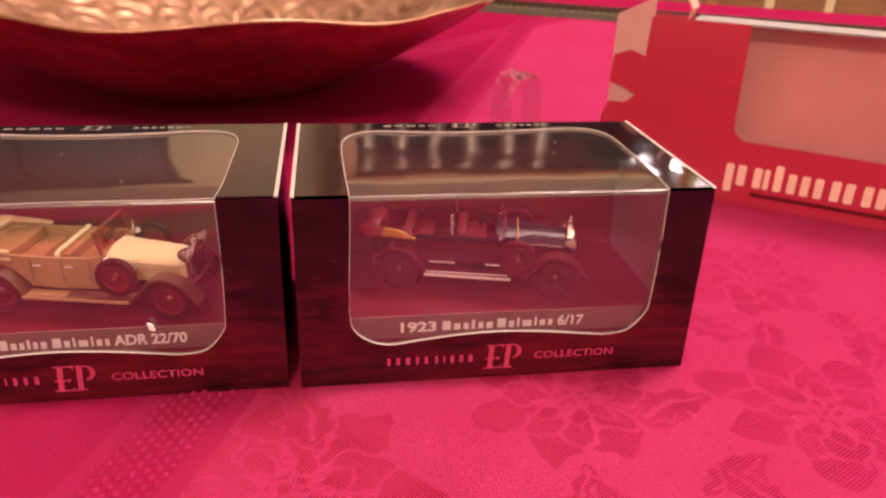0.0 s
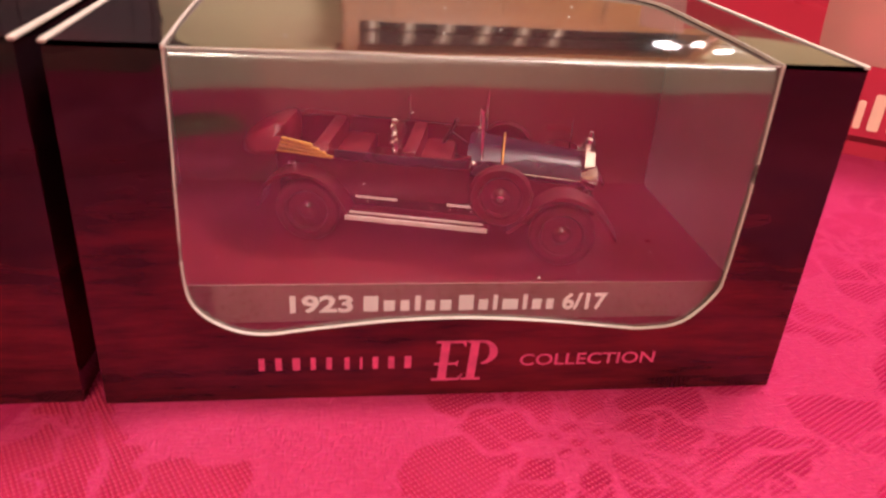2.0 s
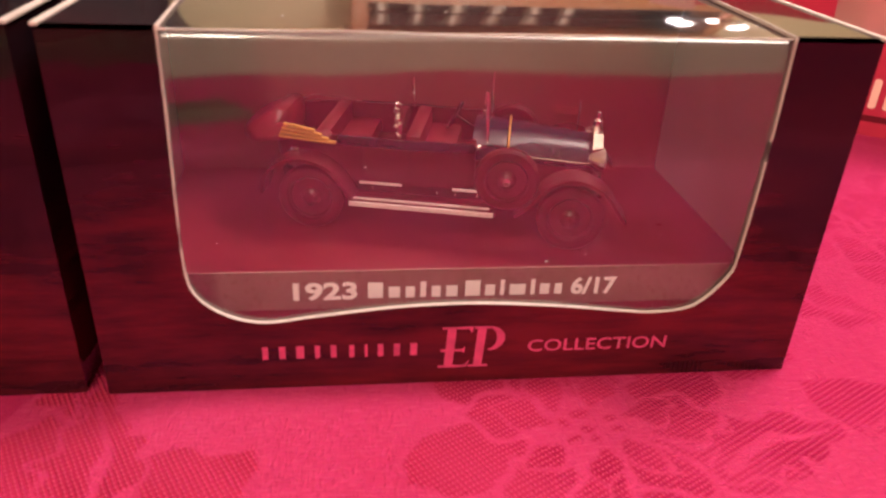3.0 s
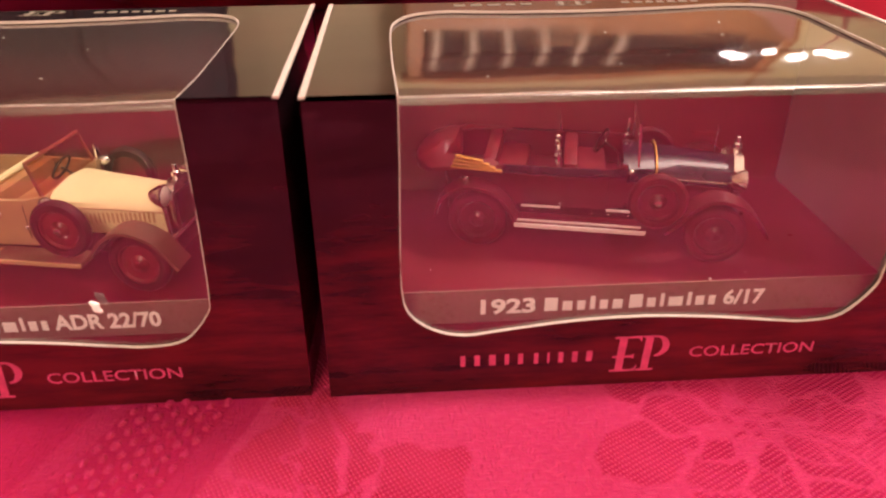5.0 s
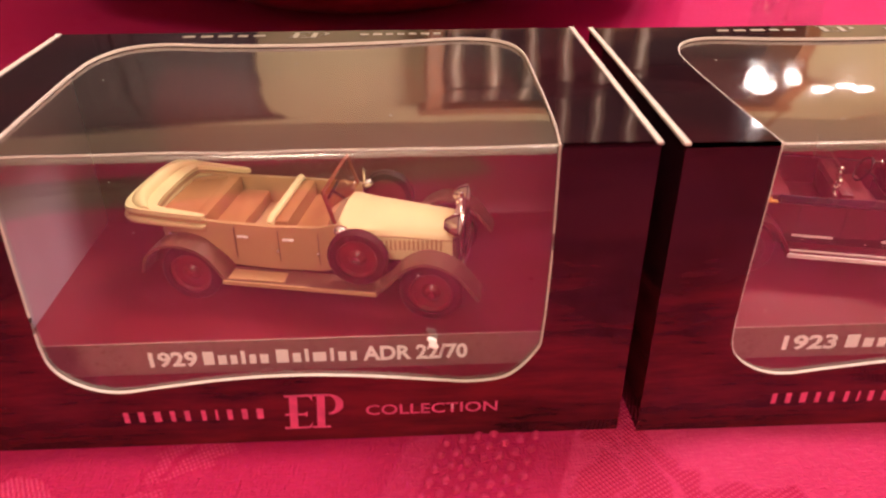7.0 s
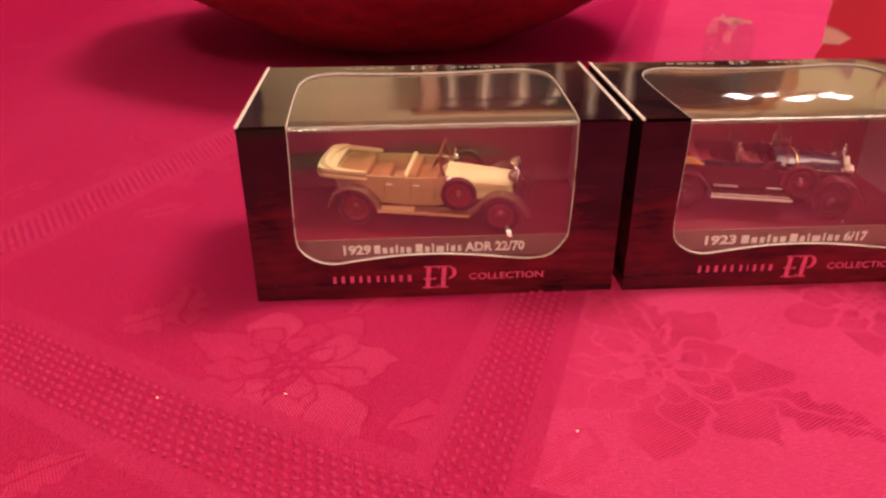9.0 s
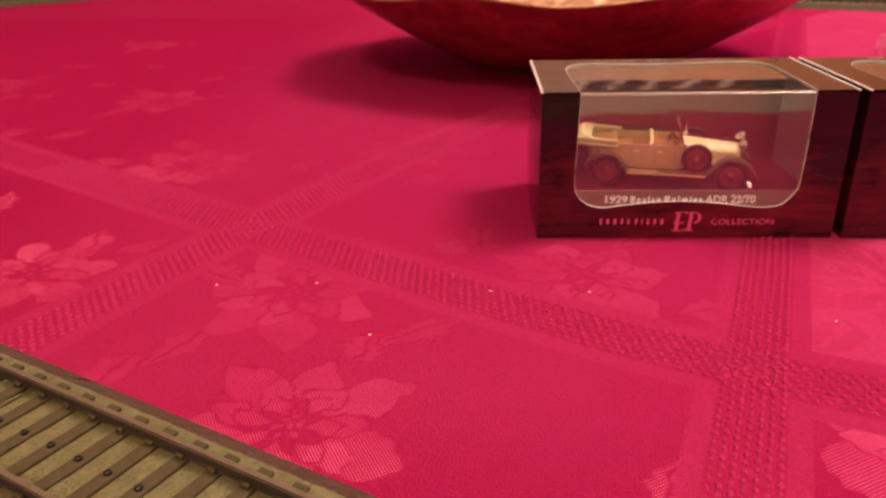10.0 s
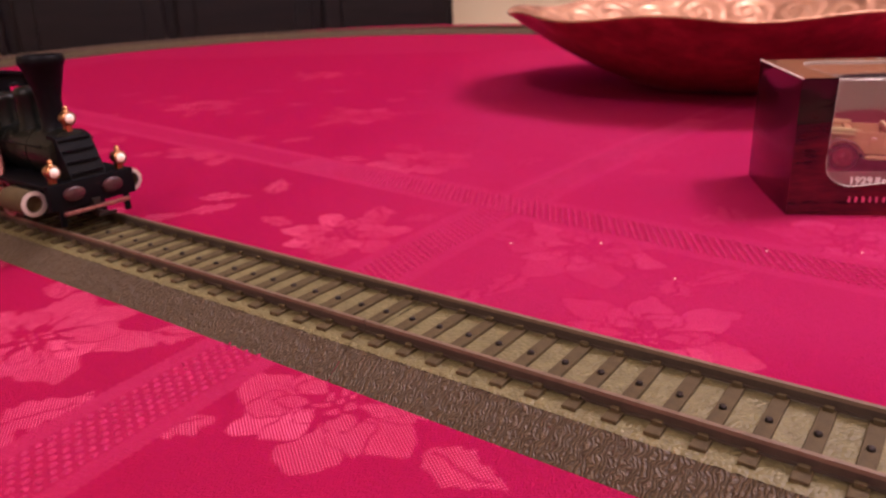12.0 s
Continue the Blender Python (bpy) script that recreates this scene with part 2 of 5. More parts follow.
def wood(name, dark, light, rough=0.35, scale=14.0, coat=0.2, spec=0.5):
    n = Nodes(name)
    v = n.coords(scale=(1, 9, 9))
    ring = n.noise(v, scale, 5, 0.6)
    fine = n.noise(v, scale * 9, 3)
    c = n.mix(n.ramp(ring, [(0.32, 0.0), (0.68, 1.0)]), dark, light)
    b = n.add("BsdfPrincipled", Base_Color=n.mix(n.math("MULTIPLY", fine, 0.35), c, dark), Roughness=rough)
    n.put(b, "Coat Weight", coat)
    n.put(b, "Specular IOR Level", spec)
    n.put(b, "Normal", n.bump(fine, 0.15, 0.001))
    return n.done(b)


def carton_material():
    """Glossy printed card: a dark maroon wood grain, its upper half darkened for a reflection."""
    n = Nodes("printed_card")
    v = n.coords(scale=(60, 60, 420))
    g = n.noise(v, 1.0, 5, 0.65)
    g2 = n.noise(n.coords(scale=(35, 35, 60)), 1.0, 3)
    c = n.mix(n.ramp(n.math("ADD", n.math("MULTIPLY", g, 0.5), n.math("MULTIPLY", g2, 0.5)), [(0.40, 0.0), (0.62, 1.0)]), (0.010, 0.003, 0.004), (0.110, 0.007, 0.011))
    # the dark reflection in the upper half is put into the colour
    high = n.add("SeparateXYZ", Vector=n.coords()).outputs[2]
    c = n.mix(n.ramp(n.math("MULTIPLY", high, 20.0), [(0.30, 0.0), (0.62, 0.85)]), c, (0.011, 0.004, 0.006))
    b = n.add("BsdfPrincipled", Base_Color=c, Roughness=n.ramp(g2, [(0.3, 0.035), (0.7, 0.075)]))
    n.put(b, "Specular IOR Level", 0.42)
    n.put(b, "Coat Weight", 0.06)
    n.put(b, "Coat Roughness", 0.08)
    n.put(b, "Normal", n.bump(n.noise(n.coords(scale=(45, 45, 130)), 1.0, 2), 0.10, 0.0015))
    return n.done(b)


def bowl_material(name, gold):
    n = Nodes(name)
    v = n.coords()
    a, f = n.noise(v, 45.0, 4), n.noise(v, 400.0, 3)
    if gold:
        c = n.mix(n.ramp(a, [(0.35, 0.0), (0.65, 1.0)]), (0.31, 0.150, 0.082), (0.54, 0.305, 0.178))
        # darker speckles at random over the gold
        c = n.mix(n.ramp(n.noise(v, 120.0, 4), [(0.57, 0.0), (0.74, 0.45)]), c, (0.13, 0.052, 0.026))
    else:
        c = n.mix(n.ramp(a, [(0.35, 0.0), (0.65, 1.0)]), (0.34, 0.034, 0.052), (0.58, 0.080, 0.104))
        # dark mottled reflections, put into the colour as blotches and streaks
        blot = n.math("ADD", n.math("MULTIPLY", n.noise(v, 24.0, 4, 0.6), 0.6), n.math("MULTIPLY", n.noise(v, 110.0, 4, 0.65), 0.4))
        c = n.mix(n.ramp(blot, [(0.44, 0.0), (0.62, 0.64)]), c, (0.075, 0.012, 0.016))
    b = n.add("BsdfPrincipled", Base_Color=c, Metallic=0.7 if gold else 0.5, Roughness=n.ramp(f, [(0.3, 0.30), (0.7, 0.44)] if gold else [(0.3, 0.28), (0.7, 0.42)]))
    n.put(b, "Specular IOR Level", 0.5 if gold else 0.3)
    n.put(b, "Normal", n.bump(f, 0.12, 0.0006))
    return n.done(b)


def roadbed_material(name, colour, dark, scale, relief):
    n = Nodes(name)
    v = n.coords()
    vo = n.add("TexVoronoi", Vector=v, Scale=scale)
    nz = n.noise(v, scale * 0.35, 4)
    c = n.mix(n.ramp(nz, [(0.3, 0.0), (0.7, 1.0)]), dark, colour)
    c = n.mix(n.math("MULTIPLY", vo.outputs[0], 0.5), c, dark)
    b = n.add("BsdfPrincipled", Base_Color=c, Roughness=0.6)
    h = n.math("SUBTRACT", 1.0, vo.outputs[0])
    n.put(b, "Normal", n.bump(n.math("ADD", h, nz), relief, 0.0009))
    return n.done(b)


def slope_material():
    """Dark brown plastic embossed with wandering wrinkles."""
    n = Nodes("roadbed_slope")
    v = n.coords()
    w = n.add("TexWave", Vector=v, Scale=430.0, Distortion=12.0, Detail=2.0, Detail_Scale=1.4)
    nz = n.noise(v, 260.0, 3)
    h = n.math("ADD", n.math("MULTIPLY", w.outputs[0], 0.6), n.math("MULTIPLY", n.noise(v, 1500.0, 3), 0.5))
    # shade of the sloping side and its wrinkle hollows is darkened into the brown
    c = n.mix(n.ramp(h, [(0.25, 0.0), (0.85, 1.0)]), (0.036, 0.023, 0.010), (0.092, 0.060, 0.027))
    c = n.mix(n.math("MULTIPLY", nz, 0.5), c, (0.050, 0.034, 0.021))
    b = n.add("BsdfPrincipled", Base_Color=c, Roughness=0.45)
    n.put(b, "Specular IOR Level", 0.35)
    n.put(b, "Normal", n.bump(h, 0.8, 0.0006))
    return n.done(b)


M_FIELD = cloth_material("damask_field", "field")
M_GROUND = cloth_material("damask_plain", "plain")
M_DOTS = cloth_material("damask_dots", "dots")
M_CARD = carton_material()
M_WHITE_CARD = plain("white_card", (0.27, 0.24, 0.22), 0.6, vary=0.06, scale=200)
M_INNER = plain("pale_card_inside", (0.34, 0.25, 0.32), 0.5, vary=0.06, scale=120)
M_INSERT = plain("dark_red_insert", (0.120, 0.004, 0.009), 0.34, vary=0.10, scale=40, coat=0.2)
M_CUT = plain("cut_card_edge", (0.46, 0.38, 0.34), 0.55, vary=0.05)
M_FILM = clear_film("clear_window_film", ripple=0.08, scale=38.0, gloss=3.7, rough=0.065, haze=0.021)
M_CREASE = plain("film_crease", (0.62, 0.55, 0.50), 0.2, vary=0.1)
M_PINK_INK = plain("pink_foil_ink", (0.52, 0.05, 0.14), 0.35, vary=0.25, scale=500)
M_GREY_INK = plain("grey_foil_ink", (0.20, 0.17, 0.13), 0.4, vary=0.2)
M_WHITE_INK = plain("white_ink", (0.97, 0.95, 0.93), 0.5, vary=0.04)
M_LABEL = plain("reflection_toned_label", (0.20, 0.118, 0.100), 0.3, vary=0.08)
M_CHROME = plain("chrome", (0.86, 0.84, 0.82), 0.12, 1.0, vary=0.05, scale=900, relief=0.1)
M_SILVER = plain("silver_paint", (0.82, 0.74, 0.70), 0.3, 0.25, vary=0.1, scale=700)
M_TYRE = plain("dark_rubber", (0.045, 0.004, 0.007), 0.6, vary=0.2, scale=800, spec=0.25)
M_RED_PAINT = plain("dark_red_paint", (0.15, 0.008, 0.012), 0.35, vary=0.15, scale=700)
M_CREAM = plain("cream_plastic", (0.45, 0.275, 0.130), 0.38, vary=0.05, scale=250)
M_CREAM_TOP = plain("pale_cream_plastic", (0.70, 0.59, 0.31), 0.42, vary=0.05, scale=250)
M_TAN = plain("tan_plastic", (0.34, 0.155, 0.055), 0.45, vary=0.10, scale=300)
M_OCHRE = plain("ochre_fender_plastic", (0.11, 0.050, 0.026), 0.4, vary=0.08, scale=300)
M_NAVY = plain("navy_paint", (0.013, 0.014, 0.028), 0.18, vary=0.12, scale=300, coat=0.3)
# the red reflected over the navy car's wheels is put into the tyre colour
M_DULL_RED = plain("rubber_with_red_reflection", (0.075, 0.004, 0.008), 0.6, vary=0.15, scale=600, spec=0.2)
M_BLACK = plain("black_paint", (0.007, 0.004, 0.005), 0.30, vary=0.2, scale=400, spec=0.3)
M_MAROON = plain("maroon_leather", (0.120, 0.004, 0.008), 0.45, vary=0.2, scale=500)
M_GOLD = plain("gold_paint", (0.78, 0.42, 0.10), 0.3, 0.5, vary=0.12, scale=600)
M_BRASS = plain("brass", (0.34, 0.17, 0.07), 0.35, 1.0, vary=0.12, scale=700)
M_GLASS = clear_film("clear_glazing", (0.9, 0.88, 0.85), 0.02, 1.5, 40)
M_AMBER = clear_film("amber_glazing", (0.85, 0.42, 0.25), 0.02, 1.5, 40)
M_RED_CARTON = plain("glossy_red_card", (0.47, 0.028, 0.062), 0.30, vary=0.03, scale=6, coat=0.2)
M_PEACH = plain("salmon_card", (0.68, 0.30, 0.27), 0.5, vary=0.10, scale=30)
M_FLAP = plain("pale_pink_flap", (0.58, 0.33, 0.30), 0.4, vary=0.12, scale=30)
M_LOGO = plain("peach_print", (0.86, 0.58, 0.46), 0.4, vary=0.05)
M_BLISTER = clear_film("clear_blister", (0.93, 0.90, 0.92), 0.5, 1.5, 120)
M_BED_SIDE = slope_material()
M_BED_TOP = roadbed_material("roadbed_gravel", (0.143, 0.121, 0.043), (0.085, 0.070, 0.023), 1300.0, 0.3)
M_SLEEPER = plain("sleeper_plastic", (0.056, 0.040, 0.016), 0.7, vary=0.18, scale=500, relief=0.4, spec=0.2)
M_RAIL = plain("browned_rail", (0.042, 0.029, 0.020), 0.5, 0.2, vary=0.15, scale=600)
M_RAIL_TOP = plain("worn_rail_head", (0.135, 0.092, 0.060), 0.42, 0.3, vary=0.12, scale=600)
M_STUD = plain("blackened_stud", (0.02, 0.014, 0.012), 0.4, 0.6)
M_LOCO = plain("black_locomotive_paint", (0.003, 0.003, 0.004), 0.42, vary=0.25, scale=500, spec=0.08)
M_LOCO_GREEN = plain("dark_green_paint", (0.004, 0.005, 0.004), 0.30, vary=0.2, scale=500, spec=0.16)
M_RODS = plain("reddish_steel", (0.30, 0.12, 0.10), 0.35, 0.7, vary=0.2, scale=600)
M_STEEL = plain("bright_steel", (0.6, 0.55, 0.5), 0.3, 1.0, vary=0.1)
M_LENS = plain("frosted_lamp_lens", (0.85, 0.74, 0.62), 0.15, vary=0.04)
M_BOWL_IN = bowl_material("embossed_gold", True)
M_BOWL_OUT = bowl_material("reddish_copper", False)
M_TABLE = wood("pale_oak_rim", (0.13, 0.10, 0.065), (0.24, 0.18, 0.11), 0.45)
M_OAK = wood("orange_oak", (0.30, 0.11, 0.04), (0.52, 0.22, 0.08), 0.35, 6.0)
M_DARKWOOD = wood("dark_stained_wood", (0.003, 0.002, 0.003), (0.010, 0.005, 0.006), 0.4, 6.0, 0.0, 0.2)
M_CHAIR = wood("brown_chair_wood", (0.16, 0.07, 0.03), (0.34, 0.17, 0.07), 0.35, 10.0)
M_FLOOR = wood("floor_boards", (0.16, 0.09, 0.05), (0.28, 0.17, 0.09), 0.4, 4.0)
M_WALL = plain("beige_plaster", (0.80, 0.68, 0.43), 0.85, vary=0.05, scale=3.0, relief=0.1)
M_WALL_GREY = plain("grey_brown_plaster", (0.52, 0.46, 0.40), 0.85, vary=0.12, scale=2.0, relief=0.1)
M_CEIL = plain("white_plaster", (0.78, 0.74, 0.66), 0.9, vary=0.03, scale=3.0)
M_BULB = glow("lit_bulb", (1.0, 0.84, 0.78), 34.0)
M_GLOBE = glow("lit_globe", (1.0, 0.84, 0.68), 12.0)
M_TUMBLER = plain("dull_glass", (0.27, 0.215, 0.175), 0.3, 0.5, vary=0.1)
M_DARK_PLATE = plain("dark_maroon_plate", (0.035, 0.006, 0.008), 0.45, vary=0.2)
M_COVER = plain("dull_steel_cover", (0.50, 0.44, 0.40), 0.4, 0.4)
M_WINE = plain("wine_red_paint", (0.070, 0.003, 0.007), 0.35, vary=0.12, scale=300)
M_SCREEN = plain("reddish_brown_frame", (0.22, 0.045, 0.025), 0.4)
M_CRUMB = plain("pale_crumb", (0.85, 0.70, 0.55), 0.6)

# ---- room ----
def slab(name, x0, x1, y0, y1, z0, z1, material, label, category):
    bm = box(bmesh.new(), x0, x1, y0, y1, z0, z1)
    return tagged(part(name, bm, material), label, category, kind="structure")


RX0, RX1, RY0, RY1, RZ0, RZ1 = -2.6, 2.4, -2.2, 3.1, -0.75, 1.75
slab("floor", RX0 - 0.1, RX1 + 0.1, RY0 - 0.1, RY1 + 0.1, RZ0 - 0.1, RZ0, M_FLOOR, "brown wooden floor boards of the room", "floor")
slab("ceiling", RX0 - 0.1, RX1 + 0.1, RY0 - 0.1, RY1 + 0.1, RZ1, RZ1 + 0.1, M_CEIL, "white plastered ceiling of the room", "ceiling")
slab("wall_north", RX0, RX1, RY1, RY1 + 0.1, RZ0, RZ1, M_WALL, "beige plastered wall behind the table", "wall")
# unseen wall, its grey chosen for the reflections in the carton film
slab("wall_south", RX0, RX1, RY0 - 0.1, RY0, RZ0, RZ1, M_WALL_GREY, "unseen plastered wall of the room, grey-brown for film reflections", "wall")
slab("wall_west", RX0 - 0.1, RX0, RY0, RY1, RZ0, RZ1, M_WALL, "beige plastered wall of the room", "wall")
slab("wall_east", RX1, RX1 + 0.1, RY0, RY1, RZ0, RZ1, M_WALL, "beige plastered wall of the room", "wall")

# ---- dining table: a rounded oblong top, parallel to the railway's straights ----
TABLE_TURN = -0.4731


def oblong(a, b, power, seg=160):
    pts = []
    for k in range(seg):
        t = 2 * math.pi * k / seg
        c, s = math.cos(t), math.sin(t)
        pts.append((a * math.copysign(abs(c) ** (2 / power), c), b * math.copysign(abs(s) ** (2 / power), s)))
    return pts


tu, tv = -0.185, 0.265
TABLE_A, TABLE_B = 0.80, 0.60
TABLE_AT = (tu * math.cos(TABLE_TURN) - tv * math.sin(TABLE_TURN), tu * math.sin(TABLE_TURN) + tv * math.cos(TABLE_TURN))
table = thing("dining_table", pose(*TABLE_AT, -0.75, 0, 0, math.degrees(TABLE_TURN)), "large rounded wooden dining table under a red cloth", "table")
bm = bmesh.new()
loft(bm, [[(x * k, y * k, z) for x, y in oblong(TABLE_A, TABLE_B, 4.5)] for k, z in ((0.965, 0.712), (0.99, 0.714), (1.0, 0.725), (1.0, 0.742), (0.992, 0.7470), (0.975, 0.7485), (0.93, 0.7485), (0.50, 0.7485))])
part("tabletop", bm, M_TABLE, table, smooth=50)
for sx in (-1, 1):
    for sy in (-1, 1):
        bm = bmesh.new()
        lathe(bm, [(0, 0), (0.022, 0), (0.030, 0.10), (0.024, 0.2), (0.036, 0.45), (0.030, 0.58), (0.042, 0.62), (0.042, 0.712), (0, 0.712)], Matrix.Translation((0.55 * sx, 0.36 * sy, 0)), 20)
        part("leg", bm, M_TABLE, table, smooth=40)

# ---- tablecloth with woven flowers and dotted bands ----
cloth = thing("tablecloth", pose(0, 0, 0), "red damask tablecloth with woven poinsettias and dotted bands", "tablecloth")
bm = bmesh.new()
ct, st = math.cos(TABLE_TURN), math.sin(TABLE_TURN)


def on_table(x, y):
    return TABLE_AT[0] + x * ct - y * st, TABLE_AT[1] + x * st + y * ct


edge = oblong(TABLE_A, TABLE_B, 4.5)
rings = [[(*on_table(x * k, y * k), z) for x, y in edge] for k, z in ((0.05, -0.00035), (0.2, -0.00035), (0.4, -0.00035), (0.6, -0.00035), (0.8, -0.00035), (0.95, -0.0004), (0.99, -0.0004), (1.0, -0.002), (1.006, -0.008), (1.012, -0.05), (1.018, -0.12))]
loft(bm, rings, caps=False)
bm.faces.new(list(bm.verts)[:len(edge)])
part("cloth", bm, M_GROUND, cloth)

def inside(x, y):
    u, w = (x - TABLE_AT[0]) * ct + (y - TABLE_AT[1]) * st, -(x - TABLE_AT[0]) * st + (y - TABLE_AT[1]) * ct
    return abs(u / TABLE_A) ** 4.5 + abs(w / TABLE_B) ** 4.5 < 0.9


# centre lines of the dotted bands: one along the table, two across it
def line_along(x):
    bent = np.maximum(x, -0.10)
    return 1.538 * bent * bent - 0.3438 * bent + 0.0688 - 0.650 * (x - bent)


def line_west(y):
    return 0.4445 * y * y + 0.3729 * y - 0.2305


def line_east(y):
    return 0.3843 * y - 0.0760


FLOWERS = [(-0.0703, 0.1265), (-0.0014, 0.1222), (0.0510, 0.1415), (-0.128, 0.0670), (-0.1380, 0.1180), (-0.207, 0.128), (-0.183, 0.0385), (-0.255, 0.057),
           (0.112, 0.186), (0.098, 0.132), (-0.020, 0.060), (-0.075, 0.030), (0.055, 0.085), (-0.30, 0.13), (-0.235, 0.005), (-0.12, 0.235), (-0.20, 0.215), (-0.30, 0.24), (-0.25, 0.32),
           (-0.36, 0.36), (-0.17, 0.56), (-0.33, 0.50), (0.16, 0.33), (0.10, 0.42), (0.20, 0.48), (0.14, 0.25), (-0.42, 0.22), (0.18, 0.12), (-0.02, 0.25), (0.06, 0.27)]
LEAVES = [(0.0012, 0.1417, 100), (0.0700, 0.1375, 20), (-0.108, 0.100, 210), (-0.160, 0.128, 150), (-0.168, 0.082, 250), (0.022, 0.108, 330), (-0.043, 0.110, 15), (0.075, 0.112, 300), (-0.235, 0.10, 170), (-0.21, 0.06, 120),
          (0.122, 0.152, 60), (-0.10, 0.145, 30), (-0.16, 0.165, 70), (-0.26, 0.165, 10), (-0.235, 0.03, 45), (-0.155, 0.045, 300), (0.09, 0.165, 140)]


# more leaves and buds are strewn over the far part
_rng = random.Random(77)
for _i in range(9):
    for _j in range(7):
        LEAVES.append((-0.50 + 0.05 * _i + _rng.uniform(-0.018, 0.018), 0.14 + 0.045 * _j + _rng.uniform(-0.016, 0.016), _rng.uniform(0, 360)))


def grid_lines(spans):
    """Grid lines over spans of (from, to, step)."""
    out = [spans[0][0]]
    for a, b, step in spans:
        n = max(1, round((b - a) / step))
        out += [a + (b - a) * k / n for k in range(1, n + 1)]
    return np.array(out)


def put_leaf(motif, seam, X, Y, cx, cy, turn, start, length, width, blunt, jag=0.0, gap=0.00050, soft=0.00042, stripe=None, kind=0.0):
    """Weaves one leaf into the motif map: a bare line round it, then the leaf."""
    c, sn = math.cos(turn), math.sin(turn)
    u = (X - cx) * c + (Y - cy) * sn - start
    w = np.abs(-(X - cx) * sn + (Y - cy) * c)
    t = np.clip(u / length, 0, 1)
    half = width / 2 * np.sin(math.pi * t ** blunt) ** 0.95
    if jag:
        half = half * (1 + jag * np.sin(t * 30) * (t > 0.1) * (t < 0.92))
    inside_u = np.minimum(u, length - u)
    edge = np.minimum(inside_u + 0.0002, half - w)
    if jag:
        edge = np.where((t > 0.08) & (t < 0.85), np.minimum(edge, w - 0.0002), edge)
    bare = np.clip((edge + gap) / soft, 0, 1)
    fill = np.clip(edge / soft, 0, 1)
    np.copyto(motif, motif * (1 - bare) + fill)
    np.copyto(seam, seam * (1 - bare) + bare - fill)
    if stripe is not None:
        stripe[bare > 0] = kind


def woven_cloth():
    """The patterned middle of the cloth: a fine sheet that carries the two weaves as point values."""
    xs = grid_lines([(-0.60, -0.36, 0.003), (-0.36, -0.26, 0.0012), (-0.26, -0.20, 0.0007), (-0.20, -0.05, 0.0005), (-0.05, 0.115, 0.00036), (0.115, 0.24, 0.0011)])
    ys = grid_lines([(-0.06, 0.0, 0.0012), (0.0, 0.105, 0.00045), (0.105, 0.151, 0.00033), (0.151, 0.21, 0.0008), (0.21, 0.36, 0.0016), (0.36, 0.66, 0.004)])
    X, Y = np.meshgrid(xs, ys)
    off_n = (Y - line_along(X)) * 0.85
    off_w = (X - line_west(Y)) * 0.915
    off_e = (X - line_east(Y)) * 0.933
    panel = np.clip(off_e * 700 + 0.5, 0, 1) * np.clip(off_n * 700 + 0.5, 0, 1)
    motif, stripe, seam = np.zeros_like(X), np.zeros_like(X), np.zeros_like(X)
    # the woven outlines waver a little
    XW = X + 0.0007 * np.sin(Y * 430 + 3 * np.sin(X * 170)) + 0.00035 * np.sin(X * 1100 + Y * 860)
    YW = Y + 0.0007 * np.sin(X * 390 + 3 * np.sin(Y * 150)) + 0.00035 * np.sin(Y * 1240 - X * 700)

    def window(cx, cy, r):
        i0, i1 = np.searchsorted(xs, (cx - r, cx + r))
        j0, j1 = np.searchsorted(ys, (cy - r, cy + r))
        return slice(j0, j1), slice(i0, i1)

    for i, (cx, cy) in enumerate(FLOWERS):
        rng = random.Random(i * 31 + 5)
        r, turn = 0.0205 + 0.002 * math.sin(i * 2.1), i * 0.77
        win = window(cx, cy, r * 2.2)
        m, g, x, y, sv = motif[win], seam[win], XW[win], YW[win], stripe[win]
        if not m.size:
            continue
        gap = 0.0010 if cx > line_east(cy) and cy > line_along(cx) else 0.0005
        for k in range(3):
            a = turn + (k + 0.45) * math.tau / 3 + rng.uniform(-0.2, 0.2)
            put_leaf(m, g, x, y, cx, cy, a, r * 1.02, r * rng.uniform(0.65, 0.85), r * rng.uniform(0.34, 0.42), 0.85, 0.16, gap)
        petals = 7
        for k in range(petals):
            a = turn + k * math.tau / petals + rng.uniform(-0.10, 0.10)
            put_leaf(m, g, x, y, cx, cy, a, r * rng.uniform(0.30, 0.36), r * rng.uniform(0.66, 0.92), r * rng.uniform(0.50, 0.60), rng.choice((0.9, 1.05, 1.2)), gap=gap, stripe=sv, kind=rng.choice((0.0, 1.0)))
        for k in range(petals):
            a = turn + (k + 0.5) * math.tau / petals + rng.uniform(-0.16, 0.16)
            put_leaf(m, g, x, y, cx, cy, a, r * rng.uniform(0.26, 0.32), r * rng.uniform(0.40, 0.58), r * rng.uniform(0.32, 0.40), rng.choice((0.9, 1.05)), gap=gap, stripe=sv, kind=rng.choice((0.0, 1.0)))
        for k in range(7):
            a = turn + (k + 0.5) * math.tau / 7 + rng.uniform(-0.12, 0.12)
            put_leaf(m, g, x, y, cx, cy, a, r * 0.17, r * rng.uniform(0.30, 0.42), r * 0.22, 1.15)
        for k in range(7):
            a = turn + k * math.tau / 6
            rr = 0.0 if k == 6 else r * 0.13
            put_leaf(m, g, x, y, cx + rr * math.cos(a), cy + rr * math.sin(a), a, -r * 0.055, r * 0.11, r * 0.10, 1.0)
    for lx, ly, la in LEAVES:
        win = window(lx, ly, 0.014)
